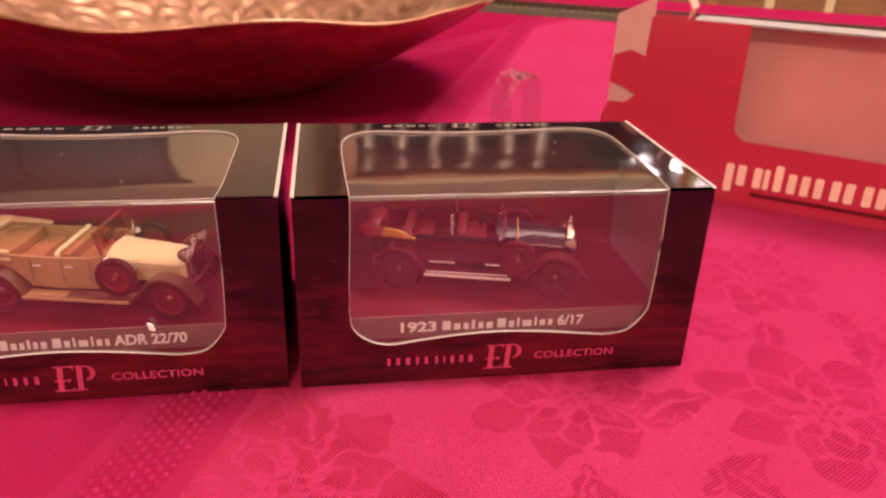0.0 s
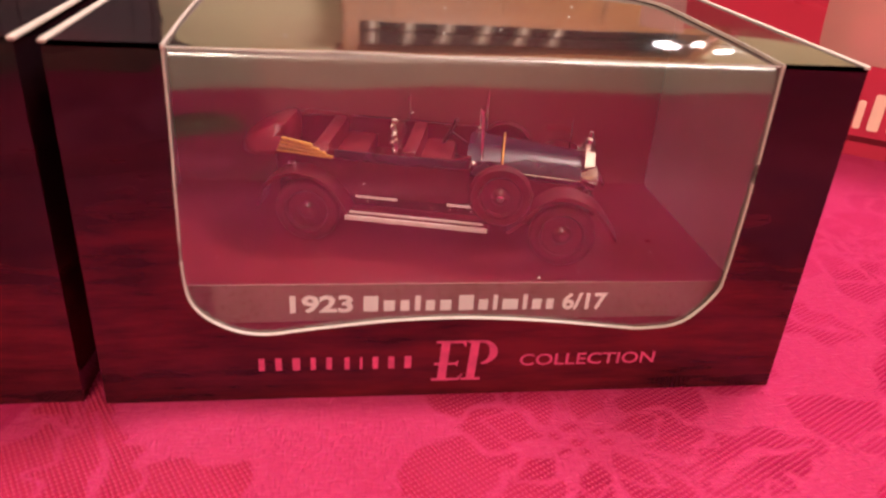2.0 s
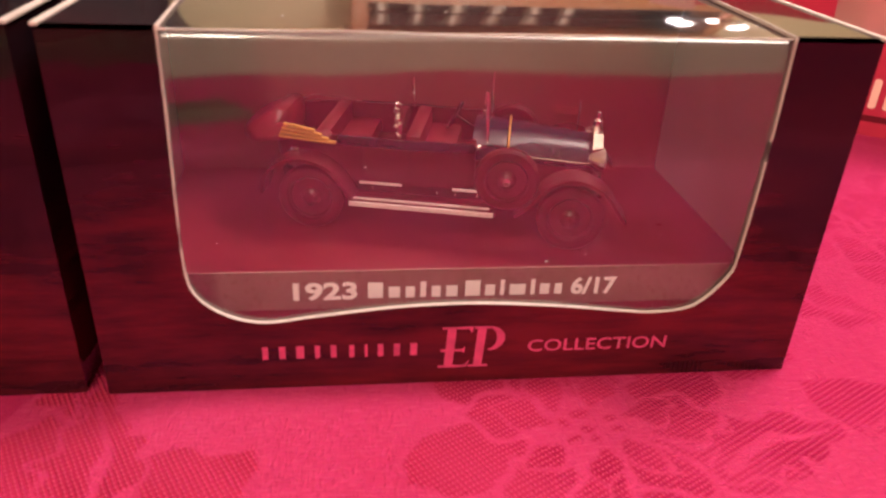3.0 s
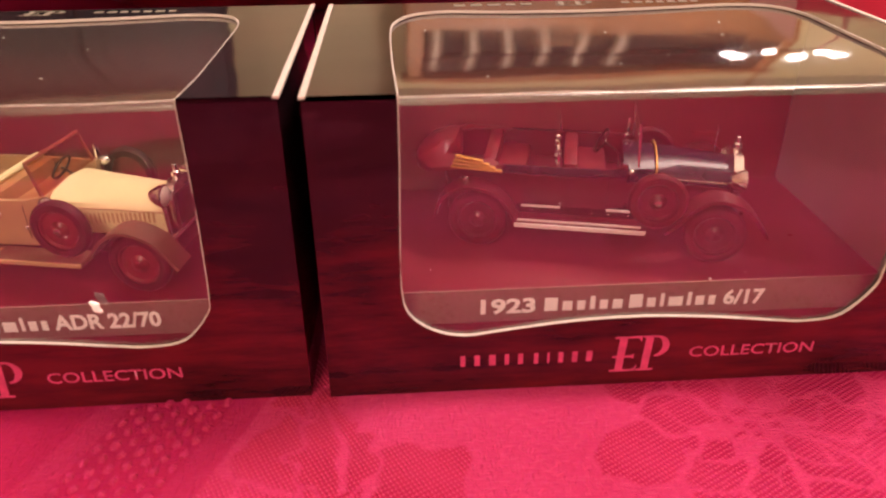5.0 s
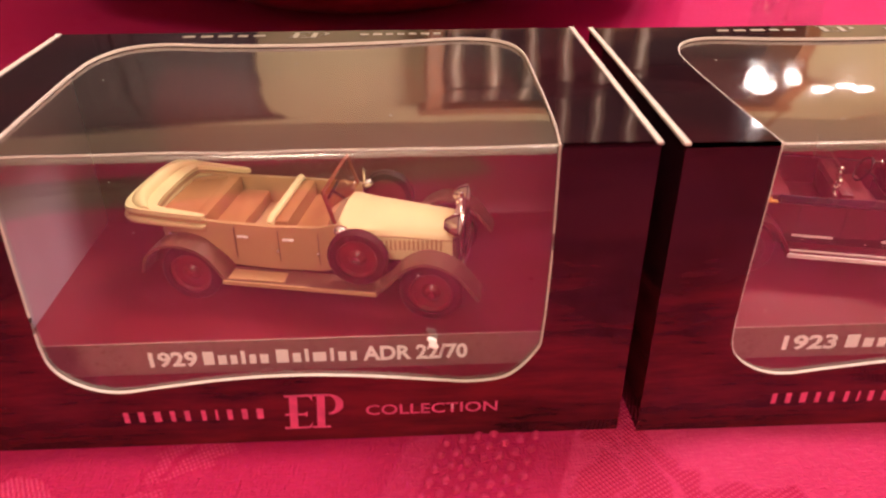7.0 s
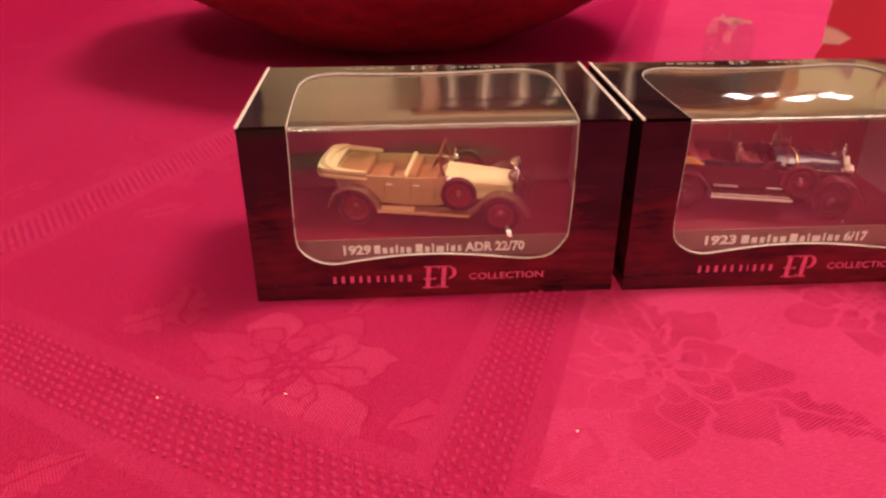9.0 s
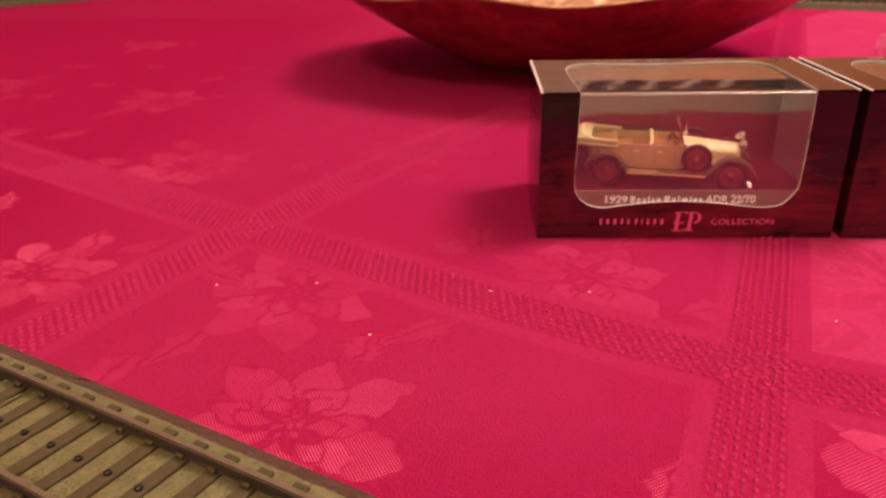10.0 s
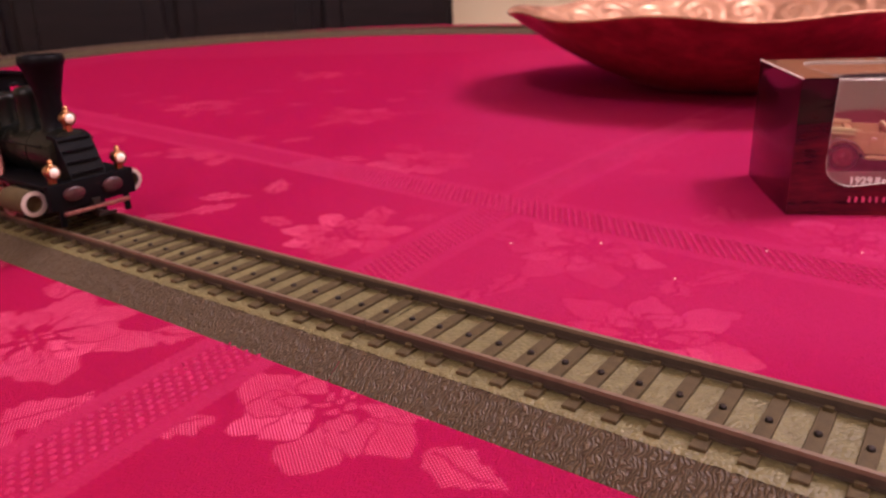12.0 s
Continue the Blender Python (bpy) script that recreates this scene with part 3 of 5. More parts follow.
        if motif[win].size:
            put_leaf(motif[win], seam[win], XW[win], YW[win], lx, ly, radians(la), -0.0095, 0.019, 0.0090, 0.85, 0.18)
    # uneven motif; it fades far off and under the sheen painted in the middle
    motif *= 0.82 + 0.18 * np.sin(X * 260 + 2 * np.sin(Y * 190)) * np.sin(Y * 230 + 1.7)
    sheen_wash = 0.9 * np.clip((X + 0.240) / 0.06, 0, 1) * np.clip((0.01 - X) / 0.05, 0, 1) * np.clip((Y - 0.045) / 0.03, 0, 1)
    motif *= 1 - 0.8 * sheen_wash
    motif *= np.clip(1 - (Y - 0.16) / 0.16, 0.32, 1)
    # the bands interrupt the flowers
    clear = (np.abs(off_n) < 0.0110) | (np.abs(off_w) < 0.0104) | (np.abs(off_e) < 0.0098)
    dotted = (np.abs(off_n) < 0.0068) | (np.abs(off_w) < 0.0062) | (np.abs(off_e) < 0.0060)
    motif[clear] = 0
    seam[clear] = 0
    # under the painted sheen, ground and flowers are almost alike and only the outlines stand out
    outside = (1 - sheen_wash) * motif * 0.45 + sheen_wash * np.clip(0.27 + 0.06 * motif - 0.24 * seam, 0, 1)
    stripe *= 1 - panel
    light = panel * (1 - 0.97 * motif) + (1 - panel) * outside
    light[clear] = 0.42
    light[dotted] = 0.20
    ny, nx = X.shape
    Z = 0.00010 * np.sin(X * 61 + 1.3 * np.sin(Y * 47)) * np.sin(Y * 53 + 0.7) * (1 - clear)
    edge = np.minimum(np.minimum(X - xs[0], xs[-1] - X), np.minimum(Y - ys[0], ys[-1] - Y))
    Z = Z * 0.5 - 0.0003 * np.clip(1 - edge / 0.02, 0, 1)
    co = np.stack([X, Y, Z], -1).reshape(-1, 3)
    idx = np.arange(nx * ny).reshape(ny, nx)
    quads = np.stack([idx[:-1, :-1], idx[:-1, 1:], idx[1:, 1:], idx[1:, :-1]], -1).reshape(-1, 4)
    me = bpy.data.meshes.new("woven_field")
    me.vertices.add(len(co))
    me.vertices.foreach_set("co", co.astype(np.float32).ravel())
    me.loops.add(quads.size)
    me.loops.foreach_set("vertex_index", quads.astype(np.int32).ravel())
    me.polygons.add(len(quads))
    me.polygons.foreach_set("loop_start", np.arange(0, quads.size, 4, dtype=np.int32))
    me.update(calc_edges=True)
    for nm, v in (("weave", light), ("motif", motif), ("stripe", stripe), ("panel", panel)):
        at = me.attributes.new(nm, "FLOAT", "POINT")
        at.data.foreach_set("value", v.astype(np.float32).ravel())
    me.polygons.foreach_set("use_smooth", np.ones(len(quads), dtype=bool))
    me.materials.append(M_FIELD)
    ob = new("woven_field", me)
    ob.parent = cloth
    return tagged(ob, "damask field with woven poinsettias and leaves")


woven_cloth()


def band(at, half, lo, hi):
    """A dotted band of the weave: rows of raised oval floats. at(s): a point of its centre line."""
    verts, faces = [], []
    rng = random.Random(4)
    rows, pitch = int(2 * half / 0.00160), 0.00232
    ring = [(math.cos(k * math.tau / 8), math.sin(k * math.tau / 8)) for k in range(8)]
    s = lo
    while s < hi:
        p, q = Vector(at(s)), Vector(at(s + 1e-4))
        u = (q - p).normalized()
        v = Vector((-u.y, u.x))
        for j in range(rows):
            w = -half + (j + 0.5) * 2 * half / rows
            c0 = p + v * w + u * ((0.5 * pitch if j % 2 else 0.0) + rng.uniform(-1, 1) * 1e-4)
            if not inside(c0.x, c0.y):
                continue
            b0 = len(verts)
            size = rng.uniform(0.85, 1.1)
            for rr, zz in ((1.0, 0.00002), (0.78, 0.00030), (0.40, 0.00044)):
                for c, sn in ring:
                    e = c0 + u * (c * rr * 0.00078 * size) + v * (sn * rr * 0.00056 * size)
                    verts.append((e.x, e.y, zz))
            for q0 in (b0, b0 + 8):
                for k in range(8):
                    faces.append((q0 + k, q0 + (k + 1) % 8, q0 + 8 + (k + 1) % 8, q0 + 8 + k))
            faces.append(tuple(range(b0 + 16, b0 + 24)))
        s += pitch * 1e-4 / (q - p).length
    me = bpy.data.meshes.new("woven_dots")
    me.from_pydata(verts, [], faces)
    me.polygons.foreach_set("use_smooth", np.ones(len(faces), dtype=bool))
    me.materials.append(M_DOTS)
    ob = new("woven_dots", me)
    ob.parent = cloth
    tagged(ob, "rows of small raised woven dots", kind="stuff")


band(lambda s: (s, line_along(s)), 0.0068, -0.25, 0.09)
band(lambda s: (line_west(s), s), 0.0062, -0.04, 0.30)
band(lambda s: (line_east(s), s), 0.0060, 0.0, 0.30)

# ---- cartons with model cars ----
W, H, D = 77.4, 39.2, 45.8
XZ = Matrix(((1, 0, 0, 0), (0, 0, 1, 0), (0, 1, 0, 0), (0, 0, 0, 1)))
WIN_FRONT = [(9.9, 39.2), (9.8, 31.5), (9.6, 24.3), (9.5, 15.8), (10.3, 12.1), (13.2, 9.6), (17.1, 8.6), (22.4, 9.2), (30.8, 10.1), (39.0, 10.35), (48.0, 9.8),
             (55.9, 8.9), (60.0, 8.6), (64.4, 9.4), (67.6, 13.0), (68.2, 15.8), (68.5, 24.5), (68.5, 32.9), (68.4, 39.2)]
WIN_TOP = [(9.9, 0), (9.4, 13), (9.2, 27), (9.9, 33.5), (12.5, 38.2), (17.5, 40.0), (26, 39.0), (38.5, 38.6), (52, 39.8), (60.5, 41.0), (66.5, 39.5), (69.2, 34), (69.3, 22), (69.0, 8), (68.4, 0)]


def emblem(parent, material, m, h, w):
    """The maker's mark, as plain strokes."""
    t = 0.0001
    stem, thin, slant = 0.13 * w, 0.05 * h, 0.04 * w
    root = None

    def stroke(pts, k):
        nonlocal root
        ob = part("stroke" if root else "emblem", prism(bmesh.new(), [(x * w, z * h) for x, z in pts], t * k, m), material, root or parent)
        root = root or ob

    # two broad stems, thin cross strokes with flared ends, and a round bow that swells on its outer side
    d, s = slant / w, stem / w
    for x in (0.09, 0.54):
        stroke([(x, 0.03), (x + s, 0.03), (x + s + d, 0.97), (x + d, 0.97)], 0.40)
    e = thin / h
    stroke([(0.0, 0.0), (0.43, 0.0), (0.48, 0.17), (0.40, e), (0.0, e)], 0.55)
    stroke([(0.03, 0.40), (0.36, 0.40), (0.39, 0.35), (0.40, 0.51), (0.36, 0.40 + e), (0.03, 0.40 + e)], 0.50)
    stroke([(0.05, 1.0 - e), (0.45, 1.0 - e), (0.50, 0.84), (0.51, 1.0), (0.05, 1.0)], 0.60)
    stroke([(0.46, 0.0), (0.76, 0.0), (0.76, e), (0.46, e)], 0.50)
    stroke([(0.53, 1.0 - e), (0.78, 1.0 - e), (0.78, 1.0), (0.53, 1.0)], 0.50)
    outer_arc = [(0.76 + 0.24 * math.cos(a), 0.70 + 0.30 * math.sin(a)) for a in np.linspace(-1.57, 1.57, 13)]
    inner_arc = [(0.75 + 0.13 * math.cos(a), 0.70 + 0.26 * math.sin(a)) for a in np.linspace(1.57, -1.57, 13)]
    stroke(outer_arc + inner_arc, 0.45)
    return root


def carton(m, year, model, model_w, label):
    c = thing("display_carton", m, label, "box", "display cartons")
    k = MM
    fit_x = (lambda x: x) if year == "1923" else (lambda x: 9.7 + (x - 9.9) * 0.981)
    fw = smooth_path([(fit_x(x), z) for x, z in WIN_FRONT], 4)
    tw = smooth_path([(fit_x(x), y) for x, y in WIN_TOP], 4)
    th = 0.45
    bm = bmesh.new()
    prism(bm, [(0, 0), (W, 0), (W, H)] + fw[::-1] + [(0, H)], th, XZ)
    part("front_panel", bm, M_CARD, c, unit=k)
    bm = bmesh.new()
    prism(bm, [(0, 0)] + tw + [(W, 0), (W, D), (0, D)], th, Matrix.Translation((0, 0, H - th)))
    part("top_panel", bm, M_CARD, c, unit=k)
    for x0, x1, y0, y1, z0, z1, nm in ((0, W, D - th, D, 0, H - th, "back_panel"), (0, W, th, D - th, 0, th, "bottom_panel")):
        bm = box(bmesh.new(), x0, x1, y0, y1, z0, z1)
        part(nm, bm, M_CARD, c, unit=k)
    # sides, bulging a little as tucked card does
    for s, xo in ((-1, 0.15), (1, W - 0.15)):
        rings = []
        for i in range(13):
            y = 0.2 + (D - 0.4) * i / 12
            col = [(xo + s * 1.15 * math.sin(math.pi * i / 12) ** 0.7 * math.sin(math.pi * (0.12 + 0.88 * j / 10) ** 0.9) ** 0.8, y, 0.1 + (H - 0.3) * j / 10) for j in range(11)]
            rings.append(col + [(x - s * 0.3, yy, zz) for x, yy, zz in col[::-1]])
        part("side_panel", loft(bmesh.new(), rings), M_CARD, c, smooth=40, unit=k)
    for x0, x1 in ((0.32, 0.5), (W - 0.5, W - 0.32)):
        bm = box(bmesh.new(), x0, x1, th + 0.05, D - th - 0.05, th + 0.05, H - th - 0.05)
        part("lining", bm, M_INNER, c, "pale unprinted inner side", unit=k)
    # white raw edges of the side flaps
    for x0, x1 in ((-0.22, 0.50), (W - 0.50, W + 0.22)):
        bm = box(bmesh.new(), x0, x1, -0.05, D + 0.05, H - 0.22, H + 0.16, 0.08, 1)
        part("flap_edge", bm, M_CUT, c, "white raw card edge", unit=k)
    # raw edge round the cut-out, over front and top
    for rows in ([[(x, q, z) for x, z in fw] for q in (0.10, 0.30)], [[(x, y, H - q) for x, y in tw] for q in (0.10, 0.30)]):
        bm = bmesh.new()
        for pts in rows:
            tube(bm, pts, 0.12, 6)
        part("window_edge", bm, M_CUT, c, "white cut edge of the window", smooth=60, unit=k)
    # bent window film
    prof = [(0.49, 6.5), (0.49, 20), (0.49, H - 1.3), (0.58, H - 0.90), (0.88, H - 0.60), (1.3, H - 0.49), (20, H - 0.49), (D - 2.5, H - 0.49)]
    xs = np.linspace(6.5, W - 6.0, 12)
    bm = bmesh.new()
    loft(bm, [[(x, y, z) for y, z in prof] for x in xs], caps=False, ring_closed=False)
    film = part("window_film", bm, M_FILM, c, "clear bent plastic window", smooth=60, unit=k)
    film.visible_shadow = False
    # pale tube laid in as the highlight along the film's bend
    bm = tube(bmesh.new(), [(x, 0.42 + 0.1 * math.sin(x * 0.5), H - 0.30 + 0.05 * math.sin(x * 0.31)) for x in np.linspace(10.0, 68.2, 30)], 0.08, 6)
    part("film_crease", bm, M_CREASE, c, "pale strip for the highlight on the film fold", smooth=60, unit=k)
    # specks of dust on the film
    rng = random.Random(int(year))
    bm = bmesh.new()
    for i in range(15):
        x = rng.uniform(12, 66)
        at = (x, 0.44, rng.uniform(12, 37)) if i % 2 else (x, rng.uniform(3, 36), H - 0.44)
        ball(bm, at, rng.choice((0.04, 0.06, 0.08, 0.11)), 1.0 + rng.random(), 0.6 if i % 2 else 1.0, 1.0 if i % 2 else 0.6, 6, 4)
    tagged(part("dust", bm, M_CREASE, c, unit=k), "pale specks of dust on the film", kind="stuff")
    # dark red insert: floor, back, and the lip with the label
    bm = bmesh.new()
    rings = [[(0.6, y, z), (W - 0.6, y, z)] for y, z in ((6.3, 0.5), (6.3, 7.2), (6.8, 7.75), (7.6, 7.8), (D - 1.6, 7.8), (D - 0.9, 8.4), (D - 0.75, H - 1.0))]
    back = [[(x, y + 0.25, z - 0.25) for x, y, z in r] for r in rings]
    loft(bm, [r + b[::-1] for r, b in zip(rings, back)])
    part("insert", bm, M_INSERT, c, "dark red glossy inner tray", smooth=50, unit=k)
    # full-width strip: the pale reflection in the film is put into its colour
    bm = box(bmesh.new(), 4.0, W - 4.0, 5.95, 6.2, 6.4, 11.4, 0.06, 1)
    lab = part("name_label", bm, M_LABEL, c, "grey-brown strip toned for the film reflection, with white writing", unit=k)
    face = Matrix(((1, 0, 0, 0), (0, 0, -1, 5.93 * k), (0, 1, 0, 0), (0, 0, 0, 1)))
    x0 = 19.6 if year == "1923" else 18.6
    place = lambda x, z: face @ Matrix.Translation((x * k, z * k, 0))
    w0, g1, w1, g2, w2, g3 = ((7.2, 1.2, 10.3, 0.9, 11.5, 1.1), (6.0, 0.7, 8.1, 1.0, 10.1, 0.8))[year != "1923"]
    lettering(year, 2.1 * k, M_WHITE_INK, "year", lab, place(x0, 7.75), w0 * k, bold=0.034)
    xa = x0 + w0 + g1
    bars([1.3, 1.0, 0.8, 0.5, 0.8, 1.0], 2.05 * k, 0.5, M_WHITE_INK, "name_bar", lab, place(xa, 7.75), w1 * k, low=(1, 2, 4, 5))
    xb = xa + w1 + g2
    bars([1.4, 0.9, 0.4, 1.5, 0.4, 0.9, 0.7], 2.05 * k, 0.5, M_WHITE_INK, "name_bar", lab, place(xb, 7.75), w2 * k, low=(1, 3, 5, 6))
    lettering(model, 2.1 * k, M_WHITE_INK, "model", lab, place(xb + w2 + g3, 7.75), model_w * k, bold=0.034)
    # printing under the window
    front = Matrix(((1, 0, 0, 0), (0, 0, -1, 0), (0, 1, 0, 0), (0, 0, 0, 1)))
    at = lambda x, z: front @ Matrix.Translation((x * k, z * k, 0))
    fp = c
    bars([0.9, 1, 1.2, 0.8, 0.9], 1.6 * k, 1.7, M_PINK_INK, "name_bar", fp, at(16.5, 3.95), 7.9 * k)
    bars([0.8, 0.4, 0.9, 1.0, 1.1], 1.6 * k, 1.7, M_PINK_INK, "name_bar", fp, at(25.8, 3.9), 7.4 * k)
    lettering("COLLECTION", 1.55 * k, M_PINK_INK, "lettering", fp, at(45.7, 3.9), 16.2 * k, bold=0.008)
    emblem(fp, M_PINK_INK, at(35.6, 2.05), 5.4 * k, 7.4 * k)
    top = Matrix.Translation((0, 0, H * k))
    emblem(fp, M_GREY_INK, top @ Matrix.Translation((34.5 * k, 42.0 * k, 0)), 2.9 * k, 6.0 * k)
    bars([1, 1, 1.2, 0.8, 1], 1.0 * k, 0.5, M_GREY_INK, "name_bar", fp, top @ Matrix.Translation((19 * k, 42.9 * k, 0)), 12 * k)
    bars([1, 1, 0.8, 0.8, 0.9, 1, 0.8], 1.0 * k, 0.5, M_GREY_INK, "name_bar", fp, top @ Matrix.Translation((45 * k, 42.9 * k, 0)), 12 * k)
    return c


BOX1 = pose(-0.0024 - W * MM * math.cos(0.0038), 0.1505 - W * MM * 0.0038, 0, 0, 0, math.degrees(0.0038))
BOX2 = pose(0, 0.15, 0)
carton(BOX1, "1929", "ADR 22/70", 13.3, "glossy maroon card carton with clear window, holding a cream car")
carton(BOX2, "1923", "6/17", 5.5, "glossy maroon card carton with clear window, holding a navy car")
bm = ball(bmesh.new(), (0, 0, 0), 0.001, 0.52, 0.22, 1.0, 14, 10)
for v in bm.verts:
    v.co.x += 0.00012 * math.sin(v.co.z * 5200)
bm.transform(Matrix.Translation((-0.0258, 0.1500, 0.0150)) @ Matrix.Rotation(radians(-24), 4, "Y"))
tagged(part("paper_chip", bm, M_WHITE_INK, smooth=60), "tiny white chip of paper stuck on the window film", "scrap")


# ---- model cars ----
def wheel(parent, x, y, z, r, name="wheel", rim_mat=None, out=-1, tyre_mat=None, hub_mat=None):
    """A wheel that turns on y; out: the side on which its hub shows."""
    turn = Matrix.Translation((x, y, z)) @ Matrix.Rotation(radians(90) * -out, 4, "X")
    w = part(name, lathe(bmesh.new(), [(r * 0.70, -0.75), (r * 0.92, -0.8), (r, -0.45), (r * 1.01, 0), (r, 0.45), (r * 0.92, 0.8), (r * 0.70, 0.75)], turn, 28, True), tyre_mat or M_TYRE, parent, smooth=50, unit=MM)
    part("rim", lathe(bmesh.new(), [(0, -0.3), (r * 0.72, -0.3), (r * 0.73, 0.45), (r * 0.66, 0.5), (r * 0.60, 0.15), (r * 0.3, 0.25), (r * 0.22, 0.7), (r * 0.1, 0.85), (0, 0.87)], turn, 24), rim_mat or M_RED_PAINT, w, smooth=40, unit=MM)
    part("hub_cap", lathe(bmesh.new(), [(r * 0.13, 0.8), (r * 0.12, 1.05), (0, 1.15)], turn, 12), hub_mat or M_CHROME, w, smooth=60, unit=MM)
    return w


def tourer(m, style):
    """An open four-seat touring car at 1:87. Forward is x; the ground is z = 0."""
    one = style == "cream"
    body_m, top_m, seat_m, fender_m = (M_CREAM, M_CREAM_TOP, M_TAN, M_OCHRE) if one else (M_WINE, M_MAROON, M_MAROON, M_WINE)
    car = thing("model_car", m, "cream open touring model car with tan seats and red wheels" if one else "navy and dark wine-red open touring model car with maroon seats", "model car", "model cars")
    ax, r = 17.0, 4.35
    belt = 12.7
    cowl = 13.9
    flat = 0.95 if one else 1.0

    def P(name, bm, mat, label="", smooth=40, parent=None):
        bm.transform(Matrix.Diagonal((1.0, 1.0, flat, 1.0)))
        return part(name, bm, mat, parent or car, label, smooth, MM)

    # tub, open at the top
    rings = []
    for x, hw, zb, zt in ((-22.5, 4.6, 8.8, belt - 0.6), (-21.8, 6.0, 7.8, belt - 0.1), (-19, 7.3, 7.0, belt), (-13, 8.0, 6.6, belt), (-5, 8.2, 6.4, belt), (1.5, 7.8, 6.4, belt + 0.1), (4.2, 6.9, 6.6, belt + 0.5)):
        t = 0.65
        zb -= 1.0 if one else 0.0
        rings.append([(x, -hw * 0.9, zb), (x, -hw, (zb + zt) / 2), (x, -hw * 0.97, zt), (x, -hw * 0.97 + t, zt), (x, -hw * 0.95 + t, 8.4), (x, hw * 0.95 - t, 8.4), (x, hw * 0.97 - t, zt), (x, hw * 0.97, zt), (x, hw, (zb + zt) / 2), (x, hw * 0.9, zb)])
    body = P("body", loft(bmesh.new(), rings), body_m)
    if not one:
        for s in (-1, 1):
            rings = [[(x, s * (hw + o), z) for o, z in ((0.1, belt - 1.1), (0.22, belt - 0.6), (0.1, belt + 0.08), (-0.4, belt + 0.08), (-0.4, belt - 1.1))] for x, hw in ((-13.5, 7.85), (-5, 8.05), (1.5, 7.7), (4.0, 6.9))]
            P("belt_strip", loft(bmesh.new(), rings), M_NAVY, "navy strip below the rail", parent=body)
    # door seams and handles on both sides
    for s in (-1, 1):
        for x in (-10.2, -4.0, 1.6):
            P("door_seam", box(bmesh.new(), x - 0.045, x + 0.045, s * 8.16 - 0.06, s * 8.16 + 0.06, 7.2, belt - 0.4), M_OCHRE if one else M_BLACK, parent=body)
        for x in (-9.0, -2.6) if one else ():
            P("door_handle", box(bmesh.new(), x - 0.8, x + 0.8, s * 8.3 - 0.22, s * 8.3 + 0.22, belt - 1.9, belt - 1.6, 0.12), M_SILVER if one else M_CHROME, "small chrome handle", parent=body)
        for x in (-4.2, 1.5) if one else ():
            P("hinge", ball(bmesh.new(), (x, s * 8.25, 9.0), 0.28), M_CHROME, parent=body)
    # bonnet
    low = 0.6 if one else 0.1
    rings = []
    for x, hw, zt in ((3.6, 6.5, cowl - low), (6.5, 5.6, cowl - low), (12, 4.9, cowl - 0.4 - low), (19.2, 4.0, cowl - 1.0 - low)):
        foot = 7.0 if one else zt - 3.3
        rings.append([(x, -hw, foot), (x, -hw, zt - 2.8), (x, -hw * 0.92, zt - 1.5), (x, -hw * 0.6, zt - 0.5), (x, 0, zt), (x, hw * 0.6, zt - 0.5), (x, hw * 0.92, zt - 1.5), (x, hw, zt - 2.8), (x, hw, foot)])
    bonnet = P("bonnet", loft(bmesh.new(), rings), M_CREAM_TOP if one else M_NAVY)
    for s in (-1, 1):
        if one:
            for i in range(16):
                x = 8.2 + i * 0.62
                hw = 5.45 - (x - 6.5) * 0.115
                P("louvre", box(bmesh.new(), x, x + 0.28, s * hw - 0.1, s * hw + 0.04, 8.6, 10.2), M_CREAM, parent=bonnet)
        P("bonnet_strip", tube(bmesh.new(), [(6.5, s * 5.65, cowl - 2.8), (12, s * 4.95, cowl - 3.1), (19.2, s * 4.05, cowl - 3.7)], 0.12, 6), M_CREAM if one else M_CHROME, parent=bonnet)
    if not one:
        P("bonnet_side", loft(bmesh.new(), [[(x, -hw, 7.0), (x, -hw, top), (x, hw, top), (x, hw, 7.0)] for x, hw, top in ((3.6, 6.3, 10.2), (6.5, 5.4, 10.2), (12, 4.7, 9.9), (19.2, 3.8, 9.3))]), M_WINE, "dark wine-red side of the bonnet", parent=bonnet)
        P("gold_line", tube(bmesh.new(), [(8.3, y * 5.5, z) for y, z in ((-1, cowl - 3.2), (-1, cowl - 2.7), (-0.92, cowl - 1.4), (-0.6, cowl - 0.35), (0, cowl + 0.2), (0.6, cowl - 0.35), (0.92, cowl - 1.4), (1, cowl - 2.7), (1, cowl - 3.2))], 0.14, 6), M_GOLD, "thin gold line", parent=bonnet)
    # radiator with its surround and cap
    rad = P("radiator", prism(bmesh.new(), [(-3.5, 6.6), (3.5, 6.6), (3.8, 9), (3.7, 12.2), (2.4, 13.8), (0, 14.4), (-2.4, 13.8), (-3.7, 12.2), (-3.8, 9)], 1.3, Matrix(((0, 0, 1, 19.2), (1, 0, 0, 0), (0, 1, 0, 0), (0, 0, 0, 1)))), M_CHROME, "chrome radiator", 30)
    P("grille", box(bmesh.new(), 20.45, 20.65, -2.9, 2.9, 7.4, 12.4, 0.3), M_STUD, parent=rad)
    P("filler_cap", lathe(bmesh.new(), [(0.7, 14.2), (0.7, 14.9), (0.35, 15.2), (0.35, 16.0), (0, 16.2)], Matrix.Translation((19.8, 0, 0)), 12), M_CHROME, parent=rad)
    # windscreen
    lean, wx = (1.4, 3.6) if one else (0.3, 5.6)
    top = 17.8 if one else 19.2
